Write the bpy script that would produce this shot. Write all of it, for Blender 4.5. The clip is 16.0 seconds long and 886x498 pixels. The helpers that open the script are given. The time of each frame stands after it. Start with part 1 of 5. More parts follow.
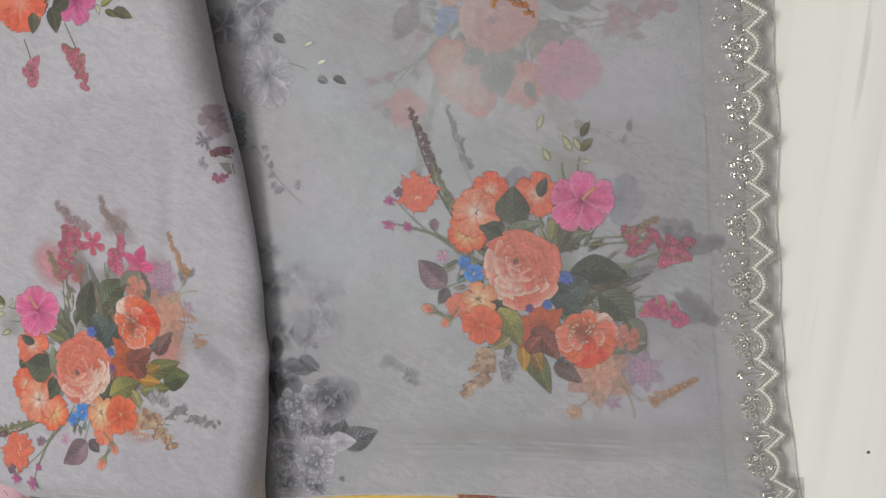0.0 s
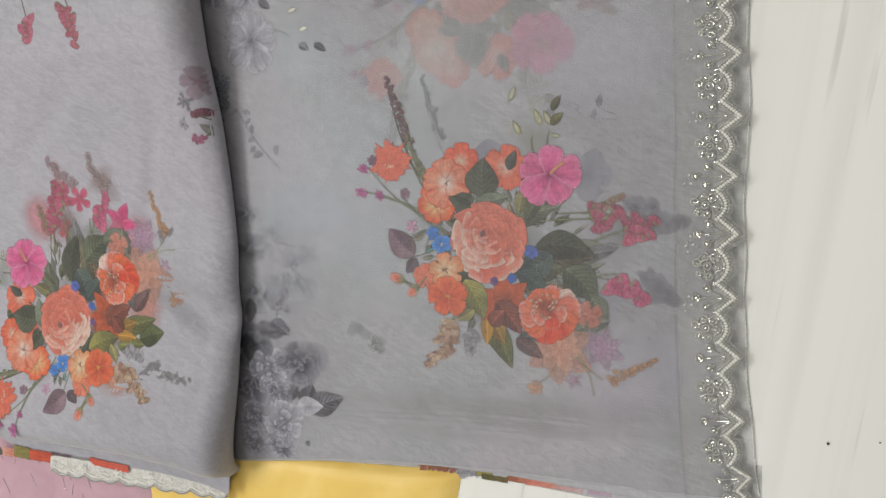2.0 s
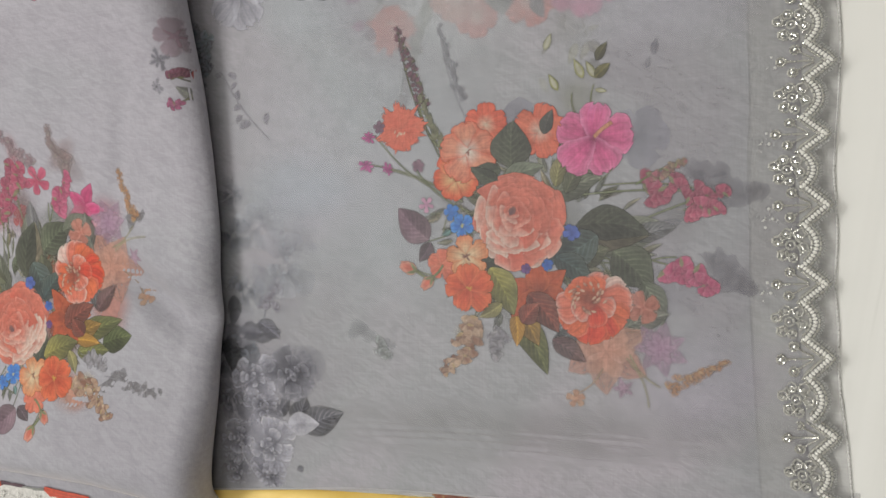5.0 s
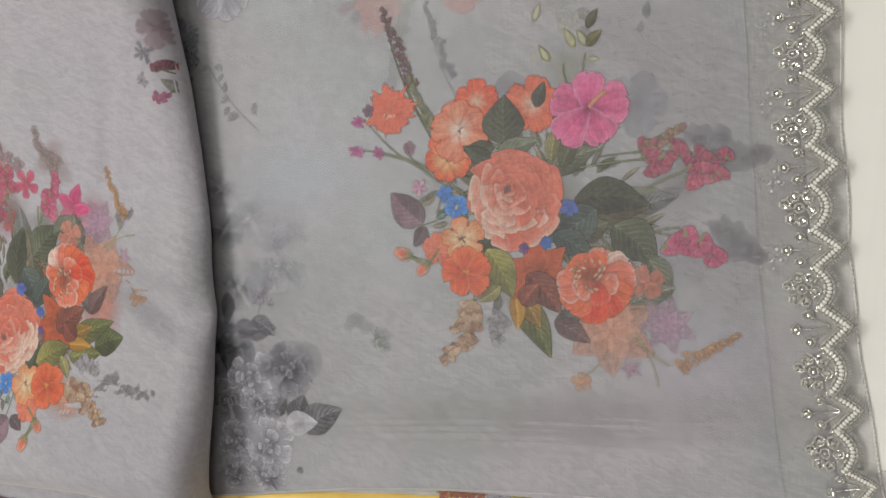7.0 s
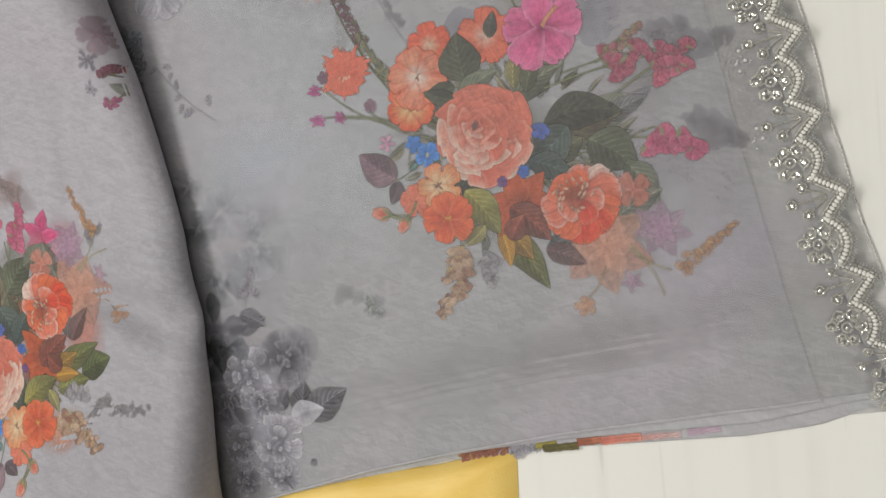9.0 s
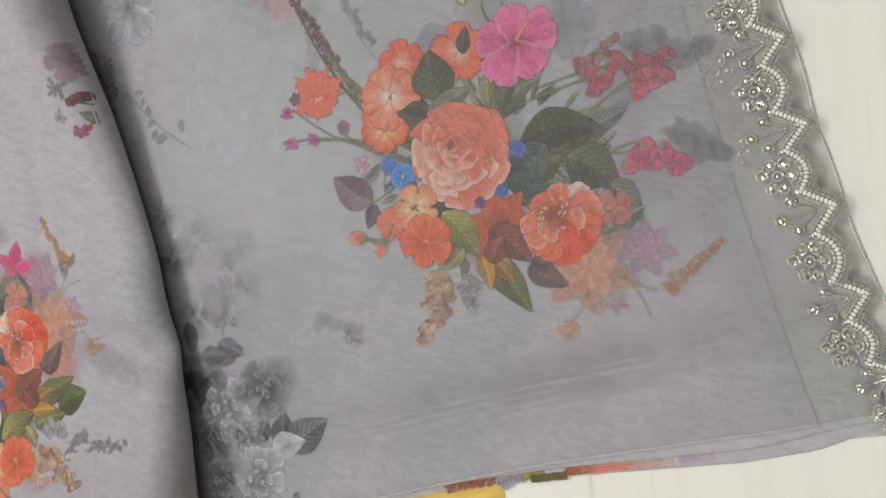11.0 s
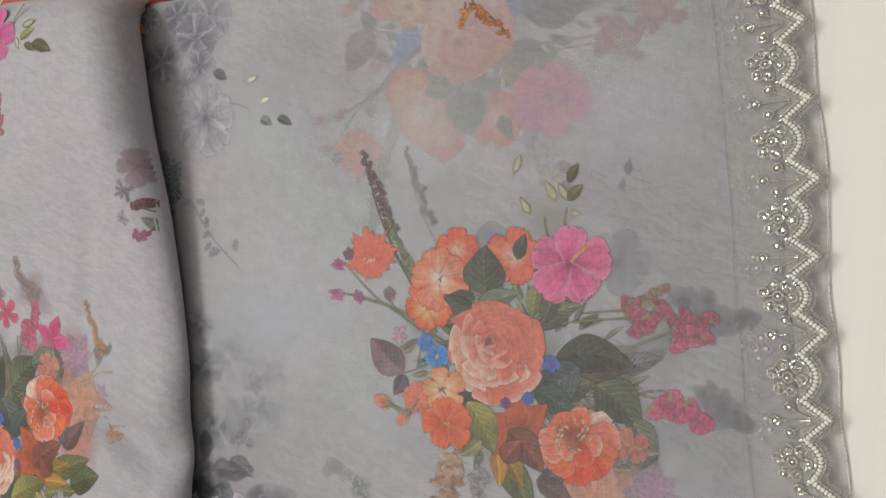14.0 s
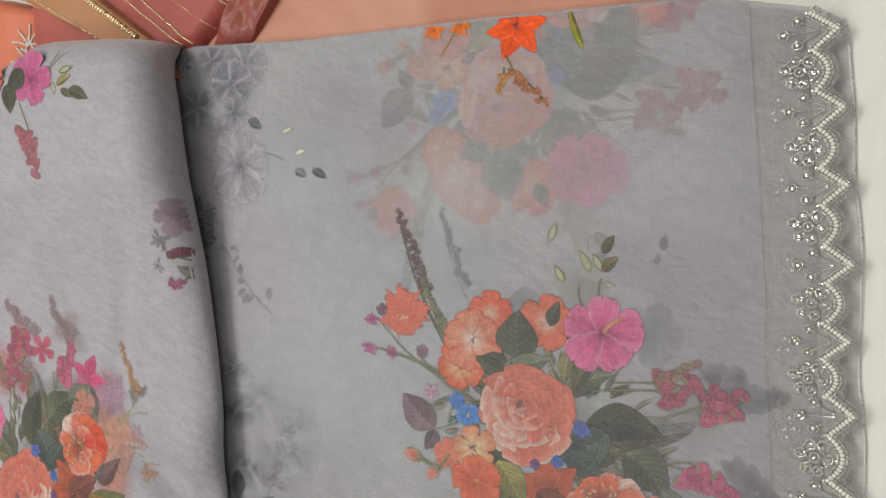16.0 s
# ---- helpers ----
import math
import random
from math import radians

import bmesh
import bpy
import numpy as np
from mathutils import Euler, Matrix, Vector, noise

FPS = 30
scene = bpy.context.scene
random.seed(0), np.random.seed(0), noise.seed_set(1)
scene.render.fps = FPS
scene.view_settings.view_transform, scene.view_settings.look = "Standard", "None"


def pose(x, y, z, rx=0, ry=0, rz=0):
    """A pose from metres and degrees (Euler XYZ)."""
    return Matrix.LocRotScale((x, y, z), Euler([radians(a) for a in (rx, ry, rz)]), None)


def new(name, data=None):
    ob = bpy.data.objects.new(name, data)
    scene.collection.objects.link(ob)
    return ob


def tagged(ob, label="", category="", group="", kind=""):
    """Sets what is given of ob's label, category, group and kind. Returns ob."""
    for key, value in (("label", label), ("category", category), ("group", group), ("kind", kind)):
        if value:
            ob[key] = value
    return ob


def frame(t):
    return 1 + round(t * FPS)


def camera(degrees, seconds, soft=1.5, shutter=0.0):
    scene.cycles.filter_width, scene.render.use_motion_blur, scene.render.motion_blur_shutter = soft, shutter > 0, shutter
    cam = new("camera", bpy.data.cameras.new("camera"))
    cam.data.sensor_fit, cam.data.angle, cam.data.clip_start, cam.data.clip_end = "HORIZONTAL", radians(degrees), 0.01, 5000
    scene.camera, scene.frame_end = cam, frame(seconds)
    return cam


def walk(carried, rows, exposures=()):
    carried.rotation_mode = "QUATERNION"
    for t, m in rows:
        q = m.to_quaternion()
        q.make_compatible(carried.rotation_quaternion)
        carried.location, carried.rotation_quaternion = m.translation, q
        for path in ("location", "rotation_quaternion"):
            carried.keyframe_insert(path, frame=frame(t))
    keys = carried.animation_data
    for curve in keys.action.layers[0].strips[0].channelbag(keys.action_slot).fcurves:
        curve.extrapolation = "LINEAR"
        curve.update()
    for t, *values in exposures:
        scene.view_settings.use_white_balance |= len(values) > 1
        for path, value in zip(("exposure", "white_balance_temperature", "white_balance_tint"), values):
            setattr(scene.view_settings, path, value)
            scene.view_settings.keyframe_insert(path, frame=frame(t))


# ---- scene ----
cam = camera(59.2, 16.0, soft=1.5)
# seconds, then metres and degrees: the hand-held way over the table top (z = 0)
PATH = [
    (0.0, 0.0848, 0.0670, 0.4518, -7.97, 15.84, -5.28),
    (0.5, 0.1026, 0.0708, 0.4505, -8.62, 18.20, -5.38),
    (1.0, 0.1206, 0.0584, 0.4646, -7.75, 20.11, -4.01),
    (1.5, 0.1222, 0.0521, 0.4451, -7.40, 19.90, -2.89),
    (2.0, 0.1243, 0.0477, 0.4435, -7.29, 19.03, -2.72),
    (2.5, 0.1265, 0.0473, 0.4408, -7.17, 18.62, -2.77),
    (3.0, 0.1220, 0.0432, 0.4386, -6.64, 18.41, -2.59),
    (3.5, 0.1135, 0.0396, 0.4324, -6.12, 18.43, -2.48),
    (4.0, 0.1047, 0.0329, 0.4165, -5.43, 18.17, -2.51),
    (4.5, 0.0891, 0.0225, 0.3925, -4.96, 18.54, -2.51),
    (7.0, 0.0939, -0.0106, 0.3629, -3.18, 20.18, -4.94),
    (7.5, 0.0950, -0.0160, 0.3680, -3.66, 20.13, -6.04),
    (8.0, 0.0901, -0.0441, 0.3640, -4.19, 19.63, -8.36),
    (8.5, 0.0871, -0.0577, 0.3573, -3.99, 19.14, -11.69),
    (9.0, 0.0868, -0.0570, 0.3529, -3.07, 19.05, -15.22),
    (9.5, 0.0860, -0.0608, 0.3405, -2.53, 18.72, -17.57),
    (12.0, 0.1099, -0.0329, 0.3349, -2.89, 20.77, -13.76),
    (12.5, 0.1119, -0.0093, 0.3372, -2.46, 20.26, -10.45),
    (13.0, 0.1095, 0.0143, 0.3476, -2.08, 20.69, -8.09),
    (13.5, 0.1079, 0.0258, 0.3499, -1.70, 20.94, -6.67),
    (14.0, 0.1084, 0.0409, 0.3480, -0.47, 21.05, -4.76),
    (14.5, 0.1071, 0.0512, 0.3460, 0.82, 21.12, -2.98),
    (15.0, 0.1109, 0.0703, 0.3500, 0.61, 21.31, -2.67),
    (15.5, 0.1124, 0.0861, 0.3513, -0.43, 21.68, -3.30),
    (16.0, 0.1003, 0.0880, 0.3566, -2.80, 21.40, -3.63),
]
walk(cam, [(t, pose(x, y, z, rx, ry, rz)) for t, x, y, z, rx, ry, rz in PATH],
     exposures=[(0.0, -0.09, 6500, 10), (3.0, -0.13, 6500, 10), (4.0, -0.15, 6510, 10), (4.5, -0.09, 6520, 10), (8.0, -0.09, 6720, 10), (9.0, -0.09, 6620, 10), (12.5, -0.03, 6680, 10), (14.5, -0.07, 6720, 10), (16.0, -0.08, 6680, 10)])

# ---- world and lamps: unseen lamps assumed under the ceiling of a white shop room ----
world = bpy.data.worlds.new("room_air")
world.use_nodes = True
scene.world = world
world.node_tree.nodes["Background"].inputs[0].default_value = (1.0, 0.98, 0.95, 1)
world.node_tree.nodes["Background"].inputs[1].default_value = 0.05
scene.view_settings.exposure = 0.0
scene.cycles.transparent_max_bounces = 32


def unseen_lamp(x, y, sx, sy, watts):
    data = bpy.data.lights.new("ceiling_panel_light", "AREA")
    data.shape, data.size, data.size_y, data.energy = "RECTANGLE", sx, sy, watts
    data.color = (1.0, 0.98, 0.935)
    ob = new("ceiling_panel_light", data)
    ob.location = (x, y, 1.86)
    return ob


# main lamp, unseen: set to the left from the way the shadows fall
unseen_lamp(-1.05, 0.5, 0.6, 1.2, 29)
# four more lamps, added for bead glints and to lift the darker sides
unseen_lamp(-2.3, -0.4, 0.5, 1.0, 10)
unseen_lamp(-0.5, 1.5, 1.0, 0.4, 7)
unseen_lamp(-0.3, -1.3, 1.0, 0.4, 14)
unseen_lamp(0.75, 0.1, 0.4, 1.0, 4.5)


# ---- materials ----
def lin(code, k=1.0):
    """A colour from six hex digits, in linear light."""
    out = []
    for i in (0, 2, 4):
        c = int(code[i:i + 2], 16) / 255
        out.append(k * (c / 12.92 if c < 0.04045 else ((c + 0.055) / 1.055) ** 2.4))
    return tuple(out)


class Nodes:
    """A short way to wire a node material."""

    def __init__(self, name):
        self.mat = bpy.data.materials.new(name)
        self.mat.use_nodes = True
        self.tree = self.mat.node_tree
        self.bsdf = self.tree.nodes["Principled BSDF"]
        self.out = self.tree.nodes["Material Output"]

    def add(self, kind, **values):
        n = self.tree.nodes.new(kind)
        for key, value in values.items():
            n.inputs[key.replace("_", " ")].default_value = value
        return n

    def link(self, a, b):
        self.tree.links.new(a, b)

    def coords(self, scale=(1, 1, 1), turn=0.0):
        tc = self.add("ShaderNodeTexCoord")
        mp = self.add("ShaderNodeMapping")
        mp.inputs["Rotation"].default_value = (0, 0, turn)
        self.link(tc.outputs["Object"], mp.inputs["Vector"])
        st = self.add("ShaderNodeMapping")
        st.inputs["Scale"].default_value = scale
        self.link(mp.outputs[0], st.inputs["Vector"])
        return st.outputs[0]

    def noise(self, scale, stretch=(1, 1, 1), detail=3.0, distort=0.0, turn=0.0):
        n = self.add("ShaderNodeTexNoise", Scale=scale, Detail=detail, Distortion=distort)
        self.link(self.coords(stretch, turn), n.inputs["Vector"])
        return n.outputs["Fac"]

    def ramp(self, fac, stops):
        r = self.add("ShaderNodeValToRGB")
        while len(r.color_ramp.elements) < len(stops):
            r.color_ramp.elements.new(0.5)
        for e, (at, col) in zip(r.color_ramp.elements, stops):
            e.position, e.color = at, (*col, 1)
        self.link(fac, r.inputs[0])
        return r.outputs[0]

    def mix(self, fac, a, b, blend="MIX"):
        m = self.tree.nodes.new("ShaderNodeMix")
        m.data_type, m.blend_type = "RGBA", blend
        for value, slot in ((fac, 0), (a, 6), (b, 7)):
            if isinstance(value, (int, float)):
                m.inputs[slot].default_value = value
            elif isinstance(value, tuple):
                m.inputs[slot].default_value = (*value, 1)
            else:
                self.link(value, m.inputs[slot])
        return m.outputs[2]

    def math(self, op, a, b):
        m = self.tree.nodes.new("ShaderNodeMath")
        m.operation = op
        for value, slot in ((a, 0), (b, 1)):
            if isinstance(value, (int, float)):
                m.inputs[slot].default_value = value
            else:
                self.link(value, m.inputs[slot])
        return m.outputs[0]

    def bump(self, height, strength, distance):
        b = self.add("ShaderNodeBump", Strength=strength, Distance=distance)
        self.link(height, b.inputs["Height"])
        self.link(b.outputs[0], self.bsdf.inputs["Normal"])

    def sheer(self, cover):
        """Lets light pass between the threads: cover is a number or a socket."""
        tr = self.add("ShaderNodeBsdfTransparent")
        mx = self.add("ShaderNodeMixShader")
        if isinstance(cover, (int, float)):
            mx.inputs[0].default_value = cover
        else:
            self.link(cover, mx.inputs[0])
        self.link(tr.outputs[0], mx.inputs[1])
        self.link(self.bsdf.outputs[0], mx.inputs[2])
        self.link(mx.outputs[0], self.out.inputs[0])


def weave(n, strength=0.13):
    """Crossed threads and the soft ripple of organza."""
    warp = n.noise(1500, (1, 0.05, 1), 1.0)
    weft = n.noise(1500, (0.05, 1, 1), 1.0)
    ripple = n.noise(220, (0.5, 1.4, 1), 3.0, 1.2, 0.5)
    threads = n.math("ADD", warp, weft)
    n.bump(n.math("ADD", threads, n.math("MULTIPLY", ripple, 1.2)), strength, 0.0006)
    return threads, ripple


def organza(name, a, b, c, cover=1.0, rough=0.6, sheen=0.25):
    n = Nodes(name)
    threads, ripple = weave(n)
    wash = n.ramp(n.noise(7, (1, 1, 1), 4.0, 0.8), [(0.34, a), (0.5, b), (0.66, c)])
    col = n.mix(1.0, wash, n.ramp(n.math("MULTIPLY", threads, 0.5), [(0.36, (0.93, 0.93, 0.935)), (0.64, (1.03, 1.03, 1.03))]), "MULTIPLY")
    col = n.mix(1.0, col, n.ramp(ripple, [(0.36, (0.89, 0.89, 0.895)), (0.64, (1.03, 1.03, 1.03))]), "MULTIPLY")
    n.link(col, n.bsdf.inputs["Base Color"])
    n.bsdf.inputs["Roughness"].default_value = rough
    n.bsdf.inputs["Sheen Weight"].default_value = sheen
    n.bsdf.inputs["Specular IOR Level"].default_value = 0.25
    if not isinstance(cover, (int, float)) or cover < 1:
        n.sheer(cover)
    return n.mat


def printed(name, strength=1.0):
    """Dye on the threads: the colour and its strength come with each motif."""
    n = Nodes(name)
    threads, ripple = weave(n)
    at = n.add("ShaderNodeAttribute")
    at.attribute_name = "dye"
    grain = n.ramp(n.noise(420, (1, 1, 1), 4.0, 0.8), [(0.3, (0.74, 0.74, 0.76)), (0.5, (0.97, 0.97, 0.97)), (0.72, (1.14, 1.12, 1.1))])
    mottle = n.ramp(n.noise(150, (1, 1, 1), 5.0, 1.5), [(0.3, (0.66, 0.64, 0.64)), (0.5, (0.98, 0.98, 0.98)), (0.7, (1.22, 1.2, 1.18))])
    col = n.mix(0.5, at.outputs["Color"], grain, "MULTIPLY")
    col = n.mix(0.2, col, mottle, "MULTIPLY")
    col = n.mix(1.0, col, n.ramp(n.math("MULTIPLY", threads, 0.5), [(0.36, (0.91, 0.91, 0.91)), (0.64, (1.04, 1.04, 1.04))]), "MULTIPLY")
    n.link(col, n.bsdf.inputs["Base Color"])
    n.bsdf.inputs["Roughness"].default_value = 0.65
    n.bsdf.inputs["Specular IOR Level"].default_value = 0.2
    n.bsdf.inputs["Sheen Weight"].default_value = 0.2
    n.sheer(n.math("MULTIPLY", at.outputs["Alpha"], strength))
    return n.mat


def satin(name, a, b, rough=0.4, scale=14, sheen=0.08, stretch=(1, 1, 1)):
    n = Nodes(name)
    weave(n, 0.2)
    n.link(n.ramp(n.noise(scale, stretch, 3.0, 0.8), [(0.35, a), (0.65, b)]), n.bsdf.inputs["Base Color"])
    n.bsdf.inputs["Roughness"].default_value = rough
    n.bsdf.inputs["Sheen Weight"].default_value = sheen
    n.bsdf.inputs["Specular IOR Level"].default_value = 0.35
    return n.mat


def solid(name, col, rough=0.5, metal=0.0, vary=0.12, scale=300, coat=0.0):
    n = Nodes(name)
    dark = tuple(c * (1 - vary) for c in col)
    n.link(n.ramp(n.noise(scale, (1, 1, 1), 3.0), [(0.3, dark), (0.7, col)]), n.bsdf.inputs["Base Color"])
    n.bsdf.inputs["Roughness"].default_value = rough
    n.bsdf.inputs["Metallic"].default_value = metal
    n.bsdf.inputs["Coat Weight"].default_value = coat
    return n.mat


def laminate():
    """White wood-grain laminate with fine long grooves."""
    n = Nodes("white_woodgrain_laminate")
    streak = n.noise(60, (1, 0.02, 1), 4.0, 0.3, 0.17)
    broad = n.noise(9, (1, 0.12, 1), 2.0, 0.5, 0.17)
    line = n.noise(120, (1, 0.035, 1), 2.0, 0.25, 0.17)
    col = n.ramp(broad, [(0.3, (0.76, 0.76, 0.73)), (0.7, (0.79, 0.795, 0.77))])
    col = n.mix(1.0, col, n.ramp(streak, [(0.28, (0.93, 0.93, 0.925)), (0.5, (1, 1, 1))]), "MULTIPLY")
    col = n.mix(1.0, col, n.ramp(line, [(0.27, (0.84, 0.84, 0.83)), (0.34, (1, 1, 1))]), "MULTIPLY")
    n.link(col, n.bsdf.inputs["Base Color"])
    n.bsdf.inputs["Roughness"].default_value = 0.42
    n.bsdf.inputs["Specular IOR Level"].default_value = 0.35
    n.bump(n.math("ADD", streak, line), 0.12, 0.0004)
    return n.mat


G1, G2, G3 = (0.415, 0.402, 0.442), (0.48, 0.490, 0.518), (0.535, 0.512, 0.56)
M_TOP = organza("sheer_grey_organza", G1, G2, G3, cover=0.45)
M_MID = organza("grey_organza_under", G1, G2, G3, cover=0.82)
M_HEM = organza("thin_grey_organza_hem", (0.62, 0.62, 0.62), (0.66, 0.66, 0.66), (0.63, 0.62, 0.64), cover=0.5)
M_BODY = organza("grey_organza_layers", (0.40, 0.405, 0.44), (0.43, 0.44, 0.46), (0.44, 0.43, 0.475))
M_ROLL = organza("pale_lilac_grey_organza", (0.345, 0.338, 0.38), (0.372, 0.37, 0.41), (0.395, 0.38, 0.43), rough=0.5, sheen=0.35)
M_DYE = printed("printed_dye")
M_DYE_SOFT = printed("faint_printed_dye", 0.37)
M_YELLOW = satin("yellow_satin", (0.80, 0.55, 0.13), (0.88, 0.64, 0.20), 0.42, 20)
M_MAUVE = satin("mauve_organza", (0.48, 0.30, 0.36), (0.56, 0.37, 0.43), 0.5, 25)
M_PEACH = satin("peach_georgette", (0.45, 0.19, 0.13), (0.56, 0.275, 0.195), 0.55, 14)
M_ROSE = satin("dusty_rose_silk", (0.29, 0.052, 0.044), (0.40, 0.088, 0.070), 0.5, 16)
M_MAROON = satin("dark_maroon_silk", (0.20, 0.040, 0.030), (0.32, 0.085, 0.065), 0.38, 30)
M_TAN = satin("tan_peach_silk", (0.34, 0.15, 0.065), (0.43, 0.205, 0.095), 0.5, 12)
M_ORANGE = satin("burnt_orange_silk", (0.52, 0.13, 0.07), (0.62, 0.18, 0.10), 0.5, 20)
M_WHITE = solid("white_rice_beads", (0.86, 0.85, 0.81), 0.28, coat=0.4)
M_SILVER = solid("silver_lined_glass_beads", (0.80, 0.80, 0.76), 0.14, 0.75, coat=0.6)
M_GLASS = solid("clear_crystal_beads", (0.80, 0.80, 0.76), 0.12, 0.6, coat=1.0)
M_DULL = solid("dim_beads_under_organza", (0.60, 0.60, 0.585), 0.5)
M_GREY = solid("smoke_grey_seed_beads", (0.36, 0.365, 0.355), 0.3, 0.2)
M_TULLE = organza("pale_tulle_backing", (0.55, 0.55, 0.54), (0.6, 0.6, 0.59), (0.57, 0.57, 0.57), cover=0.45)
M_HEMROLL = satin("pale_rolled_hem", (0.62, 0.62, 0.61), (0.72, 0.72, 0.71), 0.55, 60)
M_NET = organza("pale_net_of_the_lower_trim", (0.66, 0.66, 0.64), (0.70, 0.70, 0.68), (0.68, 0.68, 0.67), cover=0.55)
M_LACE = solid("grey_white_lace_net", (0.68, 0.67, 0.64), 0.6, vary=0.3, scale=500)
M_THREAD = solid("white_embroidery_thread", (0.74, 0.72, 0.68), 0.5)
M_GOLD = solid("gold_thread", (0.95, 0.78, 0.48), 0.25, 0.6)
M_TABLE = laminate()
M_WALL = solid("white_wall_paint", (0.74, 0.73, 0.70), 0.8, vary=0.05, scale=3)
M_FLOOR = solid("pale_floor_tile", (0.45, 0.43, 0.40), 0.5, vary=0.2, scale=4)
M_SPECK = solid("dark_grit", (0.12, 0.10, 0.07), 0.8)


# ---- mesh helpers ----
def mesh_object(name, verts, faces, material, parent=None, label="", smooth=True, dye=None):
    me = bpy.data.meshes.new(name)
    me.from_pydata([tuple(v) for v in verts], [], [tuple(f) for f in faces])
    me.materials.append(material)
    if dye is not None:
        layer = me.color_attributes.new("dye", "FLOAT_COLOR", "POINT")
        layer.data.foreach_set("color", np.asarray(dye, dtype=np.float32).ravel())
    if smooth:
        me.polygons.foreach_set("use_smooth", [True] * len(me.polygons))
    me.update()
    ob = new(name, me)
    if parent is not None:
        ob.parent = parent
    return tagged(ob, label)


def part(name, bm, material, parent, label=""):
    me = bpy.data.meshes.new(name)
    bm.to_mesh(me)
    bm.free()
    me.materials.append(material)
    me.polygons.foreach_set("use_smooth", [True] * len(me.polygons))
    ob = new(name, me)
    ob.parent = parent
    return tagged(ob, label)


def thing(name, label, category, group="", kind=""):
    return tagged(new(name), label, category, group, kind)


def grid_faces(nu, nv):
    i = np.arange(nu - 1)[:, None] * nv + np.arange(nv - 1)[None, :]
    i = i.ravel()
    return np.stack([i, i + nv, i + nv + 1, i + 1], axis=1)


def box_mesh(name, lo, hi, material, bevel=0.0, **tags):
    bm = bmesh.new()
    bmesh.ops.create_cube(bm, size=1)
    for v in bm.verts:
        v.co = [lo[i] + (v.co[i] + 0.5) * (hi[i] - lo[i]) for i in range(3)]
    if bevel:
        bmesh.ops.bevel(bm, geom=list(bm.edges), offset=bevel, segments=3, affect="EDGES")
    me = bpy.data.meshes.new(name)
    bm.to_mesh(me)
    bm.free()
    me.materials.append(material)
    return tagged(new(name, me), **tags)


def wave(x, y, size, seed=0.0):
    """Smooth unevenness between about -1 and 1."""
    return noise.noise(Vector((x / size, y / size, seed)))


# ---- room: unseen plain shell, added to enclose the table and bounce light ----
box_mesh("floor", (-3, -3, -0.80), (3, 3, -0.75), M_FLOOR, label="unseen pale floor that closes the room under the table", category="floor", kind="structure")
box_mesh("ceiling", (-3, -3, 1.9), (3, 3, 1.95), M_WALL, label="unseen plain white ceiling that closes the room", category="ceiling", kind="structure")
for wall_name, lo, hi in (("wall_north", (-3, 3, -0.75), (3, 3.1, 1.9)), ("wall_south", (-3, -3.1, -0.75), (3, -3, 1.9)),
                          ("wall_east", (3, -3, -0.75), (3.1, 3, 1.9)), ("wall_west", (-3.1, -3, -0.75), (-3, 3, 1.9))):
    box_mesh(wall_name, lo, hi, M_WALL, label="unseen plain white wall that closes the room", category="wall", kind="structure")

table = thing("table", "white wood-grain laminate table top with fine grooves", "table")
top = box_mesh("tabletop", (-0.9, -0.6, -0.03), (0.75, 0.75, 0.0), M_TABLE, 0.003)
top.parent = table
for lx, ly in ((-0.85, -0.55), (0.70, -0.55), (-0.85, 0.70), (0.70, 0.70)):
    leg = box_mesh("leg", (lx - 0.025, ly - 0.025, -0.75), (lx + 0.025, ly + 0.025, -0.03), M_TABLE, 0.003)
    leg.parent = table


# ---- cloth shapes ----
def bottom_line(x):
    return float(np.interp(x, (-0.24, -0.18, -0.10, -0.05, 0.0, 0.07, 0.115, 0.145), (-0.152, -0.1475, -0.1405, -0.139, -0.139, -0.142, -0.1445, -0.147)))


def top_line(x):
    return float(np.interp(x, (-0.24, -0.18, -0.105, -0.06, -0.01, 0.04, 0.085, 0.11, 0.138), (0.197, 0.1945, 0.1876, 0.1859, 0.184, 0.181, 0.1785, 0.1725, 0.166)))


def lace_line(y):
    """The line of the inner corners of the beaded trim, which drifts along the edge."""
    return float(np.interp(y, (-0.15, -0.13, -0.0998, -0.064, -0.0311, 0.0032, 0.0337, 0.0645, 0.096, 0.127, 0.17), (0.1340, 0.1310, 0.1281, 0.1261, 0.1247, 0.1258, 0.1252, 0.1278, 0.1272, 0.1274, 0.1262)))


def creases(x, y):
    """Long soft ridges along the near edge and a shallow sag in the middle."""
    near = -0.121 - 0.02 * x + 0.004 * wave(x, 0.3, 0.08, 1.0)
    z = 0.0010 * math.exp(-((y - near) / 0.0045) ** 2) * max(0.0, min(1.0, (x + 0.11) / 0.06))
    z += 0.0007 * math.exp(-((y - near + 0.013) / 0.003) ** 2) * max(0.0, min(1.0, (x + 0.02) / 0.06))
    z -= 0.0022 * math.exp(-((y + 0.106) / 0.014) ** 2)
    return z


def panel_z(x, y):
    s = max(0.0, min(1.0, (x - 0.085) / 0.055))
    return (0.012 - 0.0055 * s * s * (3 - 2 * s)) - 0.0050 * max(0.0, min(1.0, (-0.080 - y) / 0.06)) ** 1.3 + 0.0009 * wave(x, y, 0.09, 2.0) + 0.0003 * wave(x, y, 0.025, 5.0) + creases(x, y)


